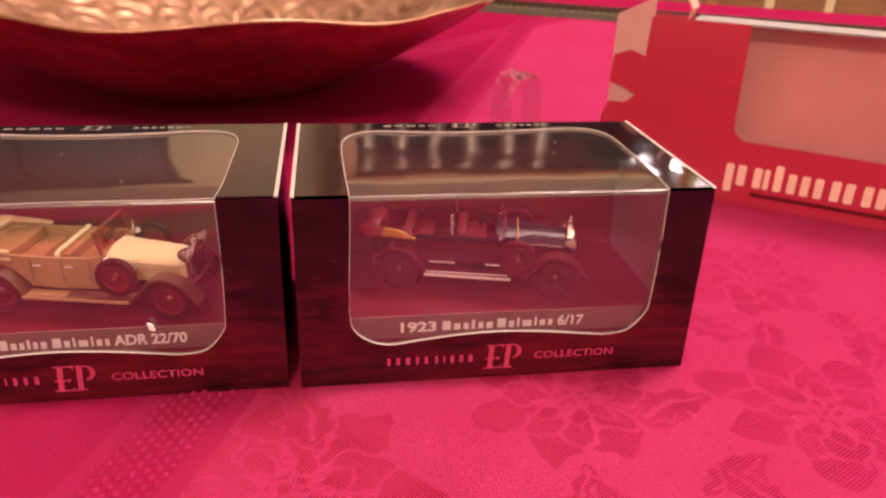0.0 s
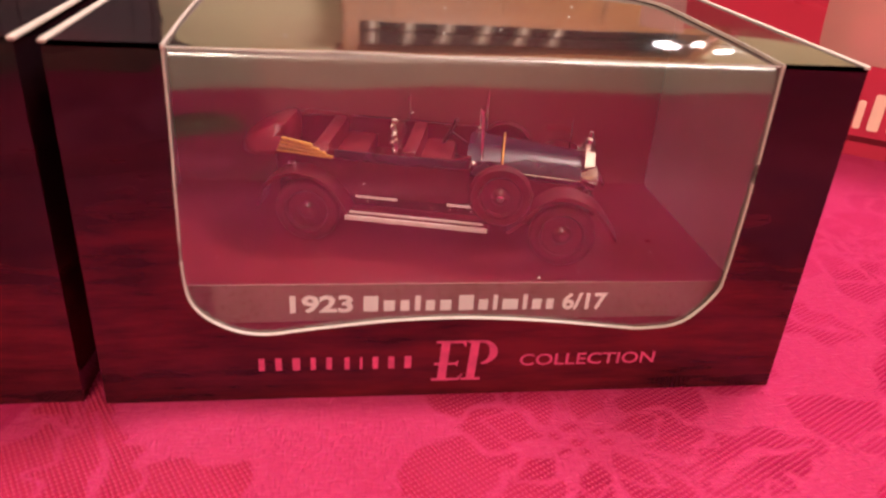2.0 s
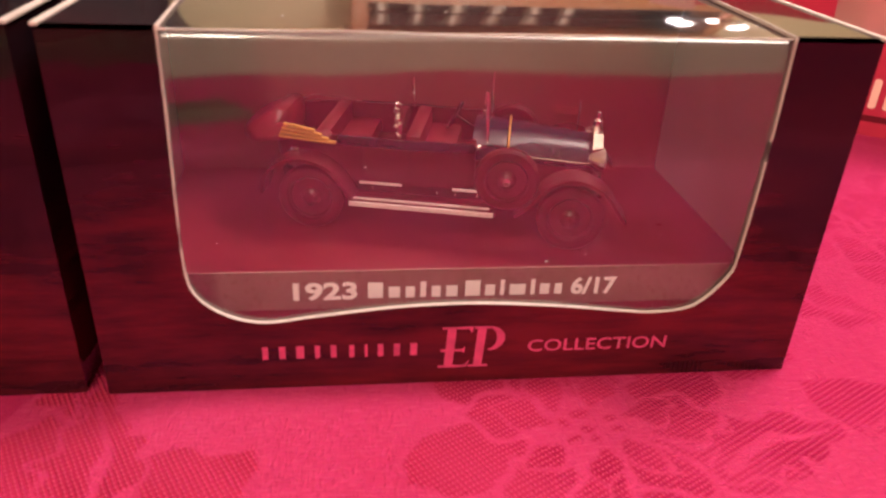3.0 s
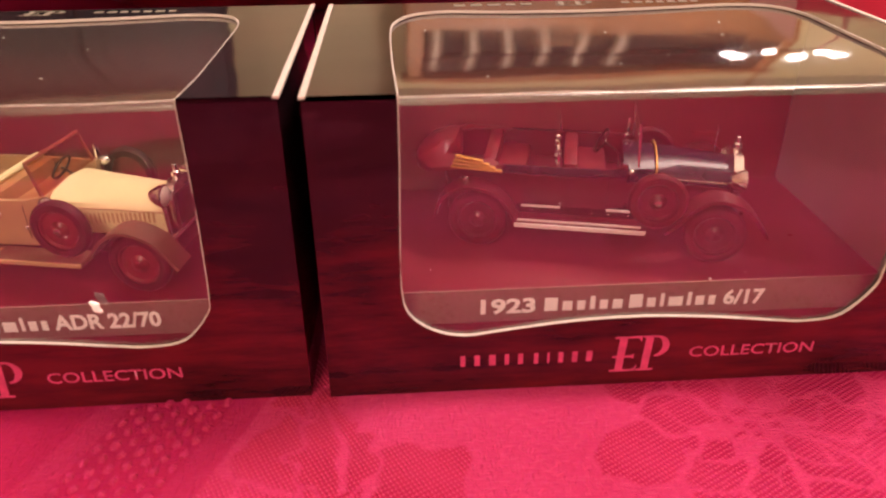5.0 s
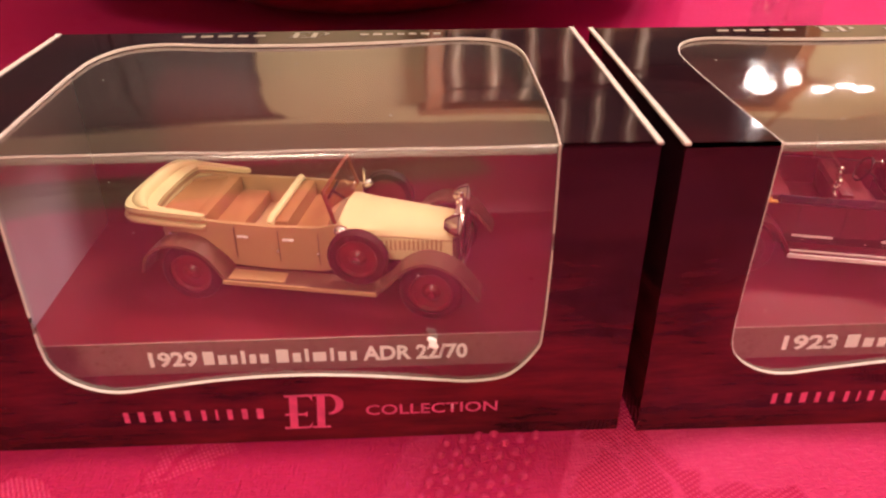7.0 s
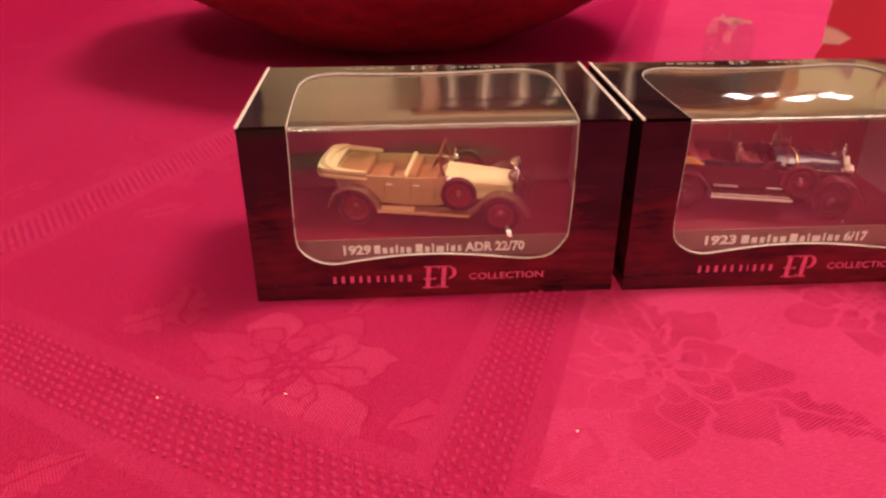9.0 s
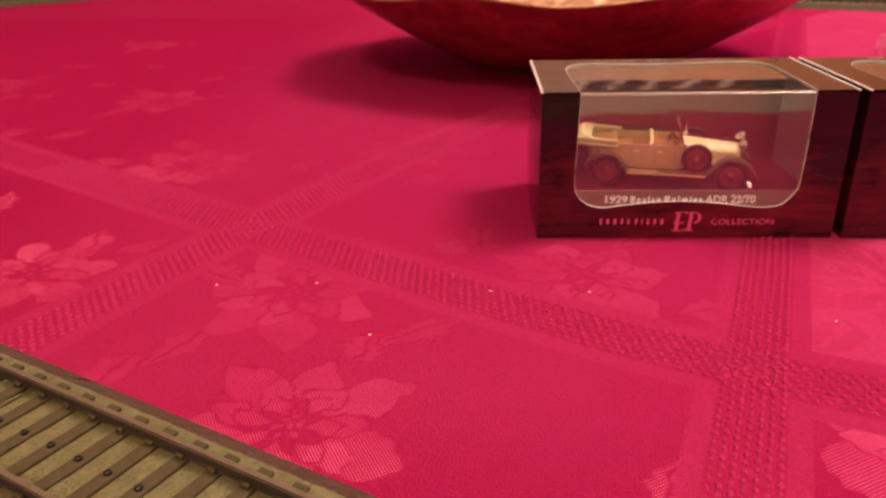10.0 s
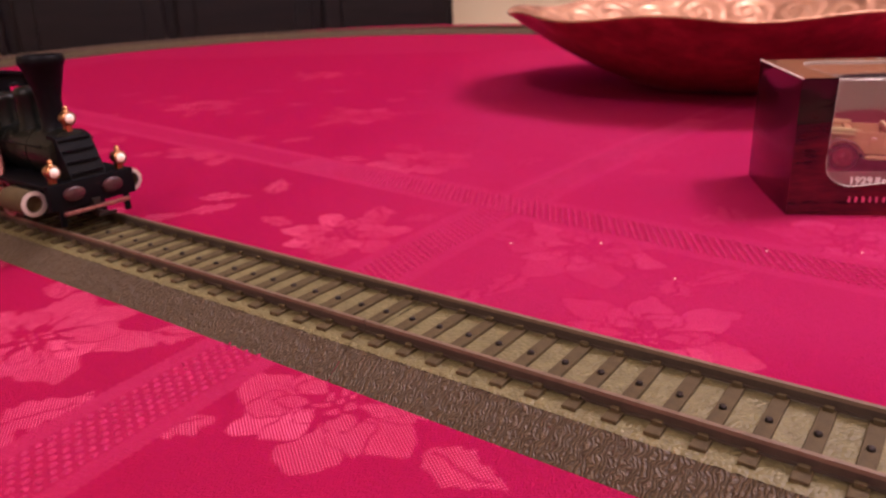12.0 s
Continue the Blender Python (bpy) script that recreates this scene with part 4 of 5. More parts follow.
    ws = P("windscreen", tube(bmesh.new(), [(wx, -6.4, belt + 0.2), (wx - lean, -6.2, top), (wx - lean, 6.2, top), (wx, 6.4, belt + 0.2)], 0.30 if one else 0.2, 6), M_SCREEN if one else M_CHROME, "thin upright screen frame")
    bm = bmesh.new()
    bm.faces.new([bm.verts.new(p) for p in ((wx, -6.3, belt + 0.3), (wx - lean, -6.1, top - 0.1), (wx - lean, 6.1, top - 0.1), (wx, 6.3, belt + 0.3))])
    pane = P("pane", bm, M_AMBER if one else M_GLASS, parent=ws)
    pane.visible_shadow = False
    # seats
    for x, nm in ((-15.5, "rear_seat"), (-3.8, "front_seat")):
        bm = box(bmesh.new(), x + 0.6, x + 5.2, -6.6, 6.6, 8.5, 10.8, 0.7)
        box(bm, x - 1.2, x + 0.9, -6.7, 6.7, 8.6, belt + 0.4, 0.7)
        seat = P(nm, bm, seat_m)
    if one:
        P("seat_trim", tube(bmesh.new(), [(-5.2, -6.9, 11.6), (-5.3, -6.9, belt + 0.3), (-5.1, -6.3, belt + 0.8), (-5.1, 6.3, belt + 0.8), (-5.3, 6.9, belt + 0.3), (-5.2, 6.9, 11.6)], 0.55, 8), M_CREAM_TOP, "pale rounded trim")
    else:
        sc = P("second_screen", tube(bmesh.new(), [(-5.6, -6.8, belt), (-6.0, -6.6, belt + 4.5), (-6.0, 6.6, belt + 4.5), (-5.6, 6.8, belt)], 0.22, 6), M_CHROME, "chrome frame between the seats")
        rng = random.Random(3)
        bm = bmesh.new()
        for i in range(15):
            ball(bm, (-5.7 - rng.uniform(0, 0.5), -6.8 + rng.uniform(-0.5, 0.5), belt + 0.3 + i * 0.30), rng.uniform(0.28, 0.5), seg=8, rings=6)
        P("bracket", bm, M_CHROME, "bright knobbly bracket", parent=sc)
        bm = bmesh.new()
        bm.faces.new([bm.verts.new(p) for p in ((-5.6, -6.6, belt), (-6.0, -6.4, belt + 4.4), (-6.0, 6.4, belt + 4.4), (-5.6, 6.6, belt))])
        P("pane", bm, M_GLASS, parent=sc).visible_shadow = False
    # steering wheel
    bm = tube(bmesh.new(), [(0.6 + 0.9 * math.cos(a), 3.0 + 2.0 * math.sin(a), belt + 0.5 + 1.7 * math.cos(a)) for a in np.linspace(0, math.tau, 19)[:-1]], 0.2, 6, True)
    rod(bm, (0.6, 3.0, belt + 0.5), (3.0, 3.0, belt - 1.0), 0.2, seg=8)
    P("steering_wheel", bm, M_STUD)
    # folded top: a fat roll round the tail, thinning to flat pleated arms at the sides
    rear = 16.0 if one else 14.4
    half = [(-14.3, 7.9, belt + 0.3, belt - 0.4, 0.9), (-17.5, 8.1, belt + 0.5, belt - 0.6, 1.1), (-20.6, 8.1, belt + 0.8, belt - 0.9, 1.6), (-23.8, 7.7, rear - 1.6, 11.2, 4.0), (-25.6, 5.6, rear - 0.2, 10.9, 5.2), (-26.2, 2.6, rear, 10.7, 5.6)]
    path = [(x, -y, t, b, w) for x, y, t, b, w in half] + [(-26.4, 0, rear, 10.6, 5.7)] + [(x, y, t, b, w) for x, y, t, b, w in half[::-1]]
    rings = []
    for i, (x, y, t, b, w) in enumerate(path):
        p, q = path[max(i - 1, 0)], path[min(i + 1, len(path) - 1)]
        d = Vector((q[0] - p[0], q[1] - p[1])).normalized()
        nx, ny = d.y, -d.x
        tail = (w - 0.9) / 4.8
        rings.append([(x - nx * 0.9 * tail, y - ny * 0.9 * tail, b), (x - nx * 1.1 * tail, y - ny * 1.1 * tail, b + (t - b) * 0.28), (x - nx * 0.5 * tail, y - ny * 0.5 * tail, b + (t - b) * 0.45), (x + nx * w * 0.62, y + ny * w * 0.62, t - 0.05),
                      (x + nx * w * 0.9, y + ny * w * 0.9, t), (x + nx * w, y + ny * w, t - (t - b) * 0.3), (x + nx * w, y + ny * w, b)])
    if one:
        # cream top: stacked flat folds in a U, highest at the tail
        def fold(grow, z0, z1):
            pts = [(-14.6, -8.2 - grow), (-23.6, -8.3 - grow), (-25.9 - grow, -7.4), (-26.6 - grow, -4.2), (-26.7 - grow, 0), (-26.6 - grow, 4.2), (-25.9 - grow, 7.4), (-23.6, 8.3 + grow), (-14.6, 8.2 + grow),
                   (-14.6, 7.3), (-20.6, 6.9), (-21.9, 5.6), (-22.2, 0), (-21.9, -5.6), (-20.6, -6.9), (-14.6, -7.3)]
            bm = prism(bmesh.new(), smooth_path(pts + pts[:1], 2)[:-1], z1 - z0)
            bm.transform(Matrix.Translation((-14.6, 0, z0)) @ Matrix.Rotation(radians(3.5), 4, "Y") @ Matrix.Translation((14.6, 0, 0)))
            return bm
        hood = P("folded_top", fold(0.0, belt + 0.35, belt + 1.0), top_m, "folded soft top, pale cream", 40)
        for i in range(3):
            P("pleat", fold(0.3 if i % 2 else -0.2, belt - 1.5 + i * 0.6, belt - 1.1 + i * 0.6), M_CREAM_TOP if i % 2 else M_CREAM, parent=hood)
        bag = []
        for y in np.linspace(-7.9, 7.9, 13):
            q = abs(y) / 7.9
            bag.append([(x + 2.2 * q ** 4, y, belt + z * (1 - 0.30 * q ** 4)) for x, z in smooth_path([(-27.2, -0.9), (-27.1, 0.7), (-26.2, 2.0), (-25.2, 2.7), (-24.4, 2.5), (-23.9, 1.5), (-23.8, 0.2)], 3)])
        P("top_bag", loft(bmesh.new(), bag), top_m, "plump rolled soft top, pale cream", 60, hood)
        P("rear_shelf", box(bmesh.new(), -22.6, -16.4, -6.6, 6.6, belt - 1.6, belt - 0.5, 0.3), seat_m)
    else:
        hood = P("folded_top", loft(bmesh.new(), rings), top_m, "folded soft top, dark maroon with gold side pleats", 60)
    for s in (-1, 1):
        for i in range(0 if one else 4 if s < 0 else 2):
            z = belt - (0.6 if s < 0 else 1.4) + i * 0.5
            b = box(bmesh.new(), -2.4 + i * 0.2, 5.0 - i * 0.9, -0.35, 0.3, 0, 0.34, 0.14)
            b.transform(Matrix.Translation((-18.6, s * 8.35, z)) @ Matrix.Rotation(radians(3.0 + i * 2.0), 4, "Y"))
            P("pleat", b, M_CREAM_TOP if one else M_GOLD, "" if one else "thin gold pleat", parent=hood)
    # mudguards, running boards, wheels
    for s in (-1, 1):
        y0, y1 = sorted((s * 7.4, s * 11.2))
        for nm, pts in (("rear_mudguard", [(-23.0, 5.4), (-22.2, 8.0), (-19.8, 9.9), (-17, 10.2), (-14.2, 9.3), (-12.2, 7.0), (-11.2, 5.2)]), ("front_mudguard", [(9.8, 5.0), (11.6, 6.6), (13.4, 8.9), (15.8, 10.3), (18.2, 10.2), (20.8, 8.9), (22.8, 6.4), (23.6, 5.3)])):
            P(nm, ribbon(bmesh.new(), smooth_path(pts, 4), (y0, y1), 0.45), fender_m)
        board = P("running_board", box(bmesh.new(), -11.6, 10.2 if one else 7.4, y0, y1, 4.6, 5.3, 0.2), fender_m)
        P("board_edge", box(bmesh.new(), -11.4, 10.0 if one else 7.2, s * 11.25 - 0.15, s * 11.25 + 0.15, 4.7, 5.35, 0.1), M_CREAM if one else M_SILVER, "" if one else "polished edge", parent=board)
        if one:
            P("tread_plate", box(bmesh.new(), -10.8, -3.0, s * 9.5 - 1.2, s * 9.5 + 1.2, 5.32, 5.42), M_CREAM, parent=board)
        else:
            P("tread_strip", box(bmesh.new(), -11.0, 6.6, s * 10.3 - 0.12, s * 10.3 + 0.12, 5.32, 5.55), M_SILVER, "polished strip", parent=board)
            for xa, xb in ((-10.6, -5.0), (1.6, 6.0)):
                P("sill_strip", box(bmesh.new(), xa, xb, s * 8.35 - 0.12, s * 8.35 + 0.12, 6.7, 7.0), M_SILVER, "polished strip", parent=board)
            for xa in (-9.0, -0.4, 2.0, 4.8):
                P("rivet", ball(bmesh.new(), (xa, s * 8.2, 6.1), 0.2, seg=8, rings=6), M_CHROME, parent=board)
        for x in (-ax, ax):
            wheel(car, x, s * 8.6, r, r, "wheel", None if one else M_WINE, s, None if one else M_DULL_RED, M_RED_PAINT if one else M_WINE)
        wheel(car, 7.3 if one else 8.5, s * 9.4, 9.3, 4.1, "spare_wheel", None if one else M_WINE, s, None if one else M_DULL_RED)
        lampm = Matrix.Translation((19.9, s * 4.7, 13.2) if one else (20.4, s * 4.9, 11.2)) @ Matrix.Rotation(radians(90), 4, "Y")
        hl = P("headlight", lathe(bmesh.new(), [(0, -1.9), (0.8, -1.7), (1.5, -0.6), (1.7, 0.2), (1.5, 0.35)], lampm, 18), M_CHROME, "chrome headlight")
        P("lens", lathe(bmesh.new(), [(1.5, 0.3), (0.8, 0.55), (0, 0.65)], lampm, 18), M_LENS, parent=hl)
        P("lamp_stalk", rod(bmesh.new(), (19.8, s * 4.8, 11.6 if one else 9.4), (20.0, s * 4.8, 7.2), 0.3, seg=8), M_CHROME, parent=hl)
        P("side_lamp", ball(bmesh.new(), (4.6, s * 7.5, belt - 0.1), 0.85 if one else 0.4, 1.3, seg=10, rings=8), M_CHROME, "chrome side lamp")
        P("tail_lamp", box(bmesh.new(), -19.6, -18.4, s * 8.3 - 0.3, s * 8.3 + 0.3, belt - 2.4, belt - 1.7, 0.2), M_CHROME)
    # front bumper bar, rear spare, mirror
    P("front_bar", tube(bmesh.new(), [(20.6, -6.8, 7.0), (21.0, -3, 7.2), (21.0, 3, 7.2), (20.6, 6.8, 7.0)], 0.35, 8), M_CHROME)
    P("mirror", box(bmesh.new(), 4.4, 4.9, 5.6, 6.6, belt + 1.0, belt + 3.4, 0.25), M_CHROME, "small chrome mirror")
    if not one:
        flag = P("pennant", rod(bmesh.new(), (17.5, 3.8, belt - 1), (17.5, 3.8, belt + 3.6), 0.1, seg=6), M_CHROME, "tiny pennant on a staff")
        P("pennant_cloth", box(bmesh.new(), 14.0, 17.5, 3.75, 3.85, belt + 1.6, belt + 2.5), M_RED_PAINT, parent=flag)
    P("chassis", box(bmesh.new(), -22, 20.5, -5.0, 5.0, 3.6, 6.6, 0.3), M_STUD)
    return car


tourer(pose(-0.0405, 0.1768, 0.0078, 0, 0, -11.2), "cream")
tourer(pose(0.0396, 0.1793, 0.0078, 0, 0, -13.0), "navy")

# ---- embossed metal bowl ----
bowl = thing("bowl", pose(-0.045, 0.415, 0), "shallow metal bowl with wavy rim and embossed gold inside", "bowl")
SEG = 220


def bowl_rings(profile, relief, lift):
    rings = []
    cells = [(i, j) for i in range(22) for j in range(3)]
    for r, z in profile:
        ring = []
        for k in range(SEG):
            t = math.tau * k / SEG
            wav = max(0.0, (r - 0.09) / 0.042)
            rr = r * (1 + 0.012 * wav * math.sin(7 * t + 0.6) + 0.006 * wav * math.sin(17 * t))
            zz = z + wav * 0.0014 * math.sin(9 * t + 1.0) + lift
            if relief:
                # rows of scrolled rosettes
                row = (r - 0.03) / 0.034
                j = math.floor(row)
                u = t * 22 / math.tau + 0.5 * (j % 2)
                du, dr = (u - math.floor(u) - 0.5) * 0.034, (row - j - 0.5) * 0.034
                q, a = math.hypot(du, dr), math.atan2(dr, du)
                zz += relief * min(1.0, max(0.0, (0.1325 - r) / 0.006)) * math.sin(q / 0.0042 * math.pi - a) * min(1.0, q / 0.004)
            ring.append((rr * math.cos(t), rr * math.sin(t), zz))
        rings.append(ring)
    return rings


outer = smooth_path([(0.030, 0.0002), (0.044, 0.0012), (0.060, 0.0055), (0.085, 0.0165), (0.108, 0.0295), (0.124, 0.0395), (0.1335, 0.0462)], 5)
bm = bmesh.new()
loft(bm, bowl_rings(outer, 0, 0), caps=False)
vs = list(bm.verts)[:SEG]
bm.faces.new(vs[::-1])
part("outside", bm, M_BOWL_OUT, bowl, "dull reddish copper outside", 80)
inner = smooth_path([(0.030, 0.0022), (0.060, 0.0078), (0.085, 0.0188), (0.108, 0.0318), (0.124, 0.0415), (0.1337, 0.0470)], 11)
bm = bmesh.new()
loft(bm, bowl_rings(inner, 0.0011, 0.0004), caps=False)
bm.faces.new(list(bm.verts)[:SEG])
part("inside", bm, M_BOWL_IN, bowl, "gold inside with embossed scrolls", 80)
bm = bmesh.new()
rim = bowl_rings([(0.1336, 0.0468)], 0, 0)[0]
tube(bm, rim, 0.0007, 6, True)
part("rim", bm, M_BOWL_IN, bowl, "thin wavy rim", 80)

# ---- red model railway carton ----
PX = Matrix.Translation((0.1324, 0.24, 0)) @ Matrix.Rotation(radians(-35.0), 4, "Z")
px = thing("red_carton", PX, "bright red card carton with a clear window and pale lettering", "box")
S0, S1, PH, PD = -43.0, 95.0, 55.2, 34.0
wpts = [(-1.2, 54.0), (-1.0, 40), (-0.6, 26.0), (0.2, 22.6), (3.0, 20.8), (8, 20.4), (82, 20.0), (86, 22), (87, 26), (87, 54.0)]
wp = smooth_path(wpts, 4)
bm = bmesh.new()
prism(bm, [(S0, 0), (S1, 0), (S1, PH), (wp[-1][0], PH)] + wp[::-1] + [(wp[0][0], PH), (-30.5, PH), (-31, 43), (-36, 44.5), (-41, 42.5), (-41.5, 34), (-37, 32.8), (-32.5, 30.5), (-36, 27.5), (-41, 27.5), (S0, 22.5)], 0.5, XZ)
part("front_panel", bm, M_RED_CARTON, px, unit=MM)
for nm, a in (("back_panel", (S0, S1, PD - 0.5, PD, 0, PH - 3)), ("bottom_panel", (S0, S1, 0.5, PD - 0.5, 0, 0.5)), ("side_panel", (S1 - 0.5, S1, 0.5, PD - 0.5, 0.5, PH)), ("side_panel", (S0, S0 + 0.5, 0.5, PD - 0.5, 0.5, 22.5))):
    part(nm, box(bmesh.new(), *a), M_RED_CARTON, px, unit=MM)
part("tray", box(bmesh.new(), -20, 93, 6.0, 7.0, 0.6, PH - 1), M_PEACH, px, "salmon inner tray", unit=MM)
bm = bmesh.new()
bm.faces.new([bm.verts.new(p) for p in ((-3, 0.9, 17), (90, 0.9, 17), (90, 0.9, PH - 0.6), (-3, 0.9, PH - 0.6))])
part("window_film", bm, M_GLASS, px, "clear window", unit=MM).visible_shadow = False
bm = prism(bmesh.new(), [(-41.5, 24), (-30.0, 24), (-30.0, 61.0), (-32, 60.0), (-41.5, 55.0)], 0.3, Matrix.Translation((0, 0.7, 0)) @ XZ)
part("end_flap", bm, M_FLAP, px, "pale salmon end flap", unit=MM)
bm = box(bmesh.new(), -18, S1, 0.6, 13, PH - 0.4, PH + 0.2)
part("top_flap", bm, M_WHITE_CARD, px, "greyish white inside of the top flap", unit=MM)
bm = ribbon(bmesh.new(), [(-20, PH), (-19, PH + 3), (-22, PH + 8), (-23, PH + 14)], (1, 12), 0.4)
part("tuck_flap", bm, M_PEACH, px, unit=MM)
# the maker's wordmark, as plain rounded shapes
for x, w, z0, z1 in ((-0.6, 2.4, 3.8, 13.0), (3.0, 2.6, 6.2, 13.0), (7.9, 2.4, 6.2, 12.8), (11.0, 1.6, 6.2, 12.8), (14.0, 2.4, 6.2, 14.6), (18.0, 2.4, 6.2, 12.6), (21.8, 2.4, 6.2, 12.6), (25.6, 2.4, 6.2, 12.6), (30.2, 2.6, 6.2, 12.6), (34.0, 2.6, 6.2, 12.6), (39.0, 2.6, 6.2, 12.6), (42.8, 2.6, 6.2, 12.6)):
    q = 0.55
    bm = prism(bmesh.new(), [(x + (q if c < 0 else w - q) + q * math.cos(a), (z0 + q if sn < 0 else z1 - q) + q * math.sin(a)) for c, sn, a0 in ((-1, -1, 180), (1, -1, 270), (1, 1, 0), (-1, 1, 90)) for a in np.radians((a0, a0 + 30, a0 + 60, a0 + 90))], 0.16, Matrix.Translation((0, -0.06, 0)) @ XZ)
    part("wordmark_shape", bm, M_LOGO, px, unit=MM)
part("red_line", box(bmesh.new(), 8, 93, -0.05, 0.1, 3.2, 4.6), M_INSERT, px, unit=MM)

# ---- clear plastic packing pieces behind the cartons ----
blister = thing("plastic_packing", pose(0.0, 0.0, 0.0), "crumpled pieces of clear plastic packing on the cloth", "packaging")
rng = random.Random(8)
for (bx, by, bt), path in (((0.066, 0.268, 20), [(0, 0.3), (1, 14), (2, 30), (6, 33), (12, 32), (14, 18), (15, 0.3)]), ((0.085, 0.240, -8), [(0, 0.3), (4, 9), (12, 11), (20, 8), (30, 9.5), (38, 5), (44, 0.3)])):
    sp = smooth_path(path, 6)
    rings = []
    for yy in np.linspace(0, 12, 6):
        rings.append([(x + rng.uniform(-.7, .7), yy + rng.uniform(-.4, .4), max(0.2, z + rng.uniform(-.8, .8))) for x, z in sp])
    bm = loft(bmesh.new(), rings, caps=False, ring_closed=False)
    bm.transform(Matrix.Scale(MM, 4))
    bm.transform(pose(bx, by, 0, 0, 0, bt))
    part("clear_strip", bm, M_BLISTER, blister, smooth=25).visible_shadow = False

# ---- crumbs on the cloth ----
for cx, cy in ((-0.0926, 0.1183), (-0.134, 0.122), (-0.158, 0.121), (-0.07, 0.118), (-0.118, 0.098), (-0.02, 0.105)):
    bm = ball(bmesh.new(), (cx, cy, 0.00030), 0.0002, 1.6, 0.7, 0.6, 8, 6)
    tagged(part("crumb", bm, M_CRUMB), "tiny pale crumb on the red cloth", "crumb", "crumbs")

# ---- model railway track, in sections ----
TRACK = Matrix.Translation((-0.1617, 0.0544, 0)) @ Matrix.Rotation(-0.4731, 4, "Z")
STEP, TOPZ = 6.7, 5.3
sleeper_me = None
stud_me = None
clip_me = None


def track_section(s0, s1, base=TRACK, bend=0.0, label="straight model railway track on a grey-brown plastic gravel bed", clips=True):
    """A length of track between s0 and s1, in mm along the line: gravel bed, sleepers, two rails, contact studs. bend: the radius of a curve to the left."""
    global sleeper_me, stud_me, clip_me
    tr = thing("track_section", base @ Matrix.Translation((s0 * MM, 0, 0)), label, "track", "track sections")

    def bent(bm):
        if bend:
            for v in bm.verts:
                a, rr = v.co.x / bend, bend - v.co.y
                v.co.x, v.co.y = rr * math.sin(a), bend - rr * math.cos(a)
        return bm

    def bar(y0, y1, z0, z1):
        return loft(bmesh.new(), [[(g + (L - 2 * g) * i / 24, y, z) for y, z in ((y0, z0), (y1, z0), (y1, z1), (y0, z1))] for i in range(25)])

    L = s1 - s0
    g = 0.12
    # embossed slopes
    nx = int(L / 0.9)
    rng = random.Random(11)
    for s in (-1, 1):
        prof = [(20.0, 0.0), (18.9, 0.95), (17.6, 1.9), (16.3, 2.8), (15.0, 3.7), (13.7, 4.55)]
        rings = []
        for i in range(nx + 1):
            x = g + (L - 2 * g) * i / nx
            ring = []
            for j, (y, z) in enumerate(prof):
                e = 0.0 if j == 0 else 0.16
                ring.append((x, s * (y + e * rng.uniform(-1, 1)), z + e * rng.uniform(-0.6, 0.6) if j else 0))
            rings.append(ring)
        bm = loft(bmesh.new(), rings, caps=False, ring_closed=False)
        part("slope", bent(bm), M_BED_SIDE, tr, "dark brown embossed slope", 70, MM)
    # gravel top: uneven, higher between the sleepers
    rows = [-13.75, -12.9, -12.0, -10.0, -8.0, -4.0, 0, 4.0, 8.0, 10.0, 12.0, 12.9, 13.75]
    rings = []
    for i in range(nx + 1):
        x = g + (L - 2 * g) * i / nx
        rings.append([(x, y + (rng.uniform(-0.3, 0.3) if 0 < j < len(rows) - 1 else 0), (4.6 if abs(y) > 13 else TOPZ - 0.35) + rng.uniform(-0.12, 0.12)) for j, y in enumerate(rows)])
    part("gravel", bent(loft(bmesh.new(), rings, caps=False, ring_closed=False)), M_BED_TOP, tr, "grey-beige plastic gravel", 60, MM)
    part("base", bent(bar(-13.2, 13.2, 0.2, 4.2)), M_BED_SIDE, tr, unit=MM)
    for s in (-1, 1):
        y = s * 8.6
        rail = part("rail", bent(bar(y - 0.35, y + 0.35, TOPZ + 0.25, TOPZ + 1.9)), M_RAIL, tr, "browned metal rail", unit=MM)
        part("rail_foot", bent(bar(y - 0.6, y + 0.6, TOPZ + 0.22, TOPZ + 0.62)), M_RAIL, rail, unit=MM)
        part("rail_head", bent(bar(y - 0.42, y + 0.42, TOPZ + 1.9, TOPZ + 2.6)), M_RAIL_TOP, rail, "worn rail head", unit=MM)
    if sleeper_me is None:
        ob = part("sleeper", box(bmesh.new(), -1.25, 1.25, -12.2, 12.2, -0.6, 0.3, 0.12, 1), M_SLEEPER, unit=MM)
        sleeper_me = ob.data
        bpy.data.objects.remove(ob)
        ob = part("stud", lathe(bmesh.new(), [(0.62, 0), (0.58, 0.45), (0.4, 0.62), (0, 0.66)], None, 10), M_STUD, unit=MM)
        stud_me = ob.data
        bpy.data.objects.remove(ob)
        ob = part("rail_clip", box(bmesh.new(), -0.8, 0.8, -0.4, 0.4, 0.2, 1.1, 0.12, 1), M_SLEEPER, unit=MM)
        clip_me = ob.data
        bpy.data.objects.remove(ob)
    k0, k1 = math.ceil((s0 + 1.4) / STEP), math.floor((s1 - 1.4) / STEP)
    for k in range(k0, k1 + 1):
        x = (k * STEP - s0) * MM
        spots = [("sleeper", sleeper_me, 0, TOPZ), ("stud", stud_me, 0, TOPZ + 0.28)]
        spots += [("rail_clip", clip_me, s * 8.6 + e * 1.0, TOPZ) for s in (-1, 1) for e in (-1, 1)] if clips else []
        for nm, me, y, z in spots:
            ob = new(nm, me)
            ob.parent = tr
            if bend:
                a, rr = x / MM / bend, bend - y
                ob.location = (rr * math.sin(a) * MM, (bend - rr * math.cos(a)) * MM, z * MM)
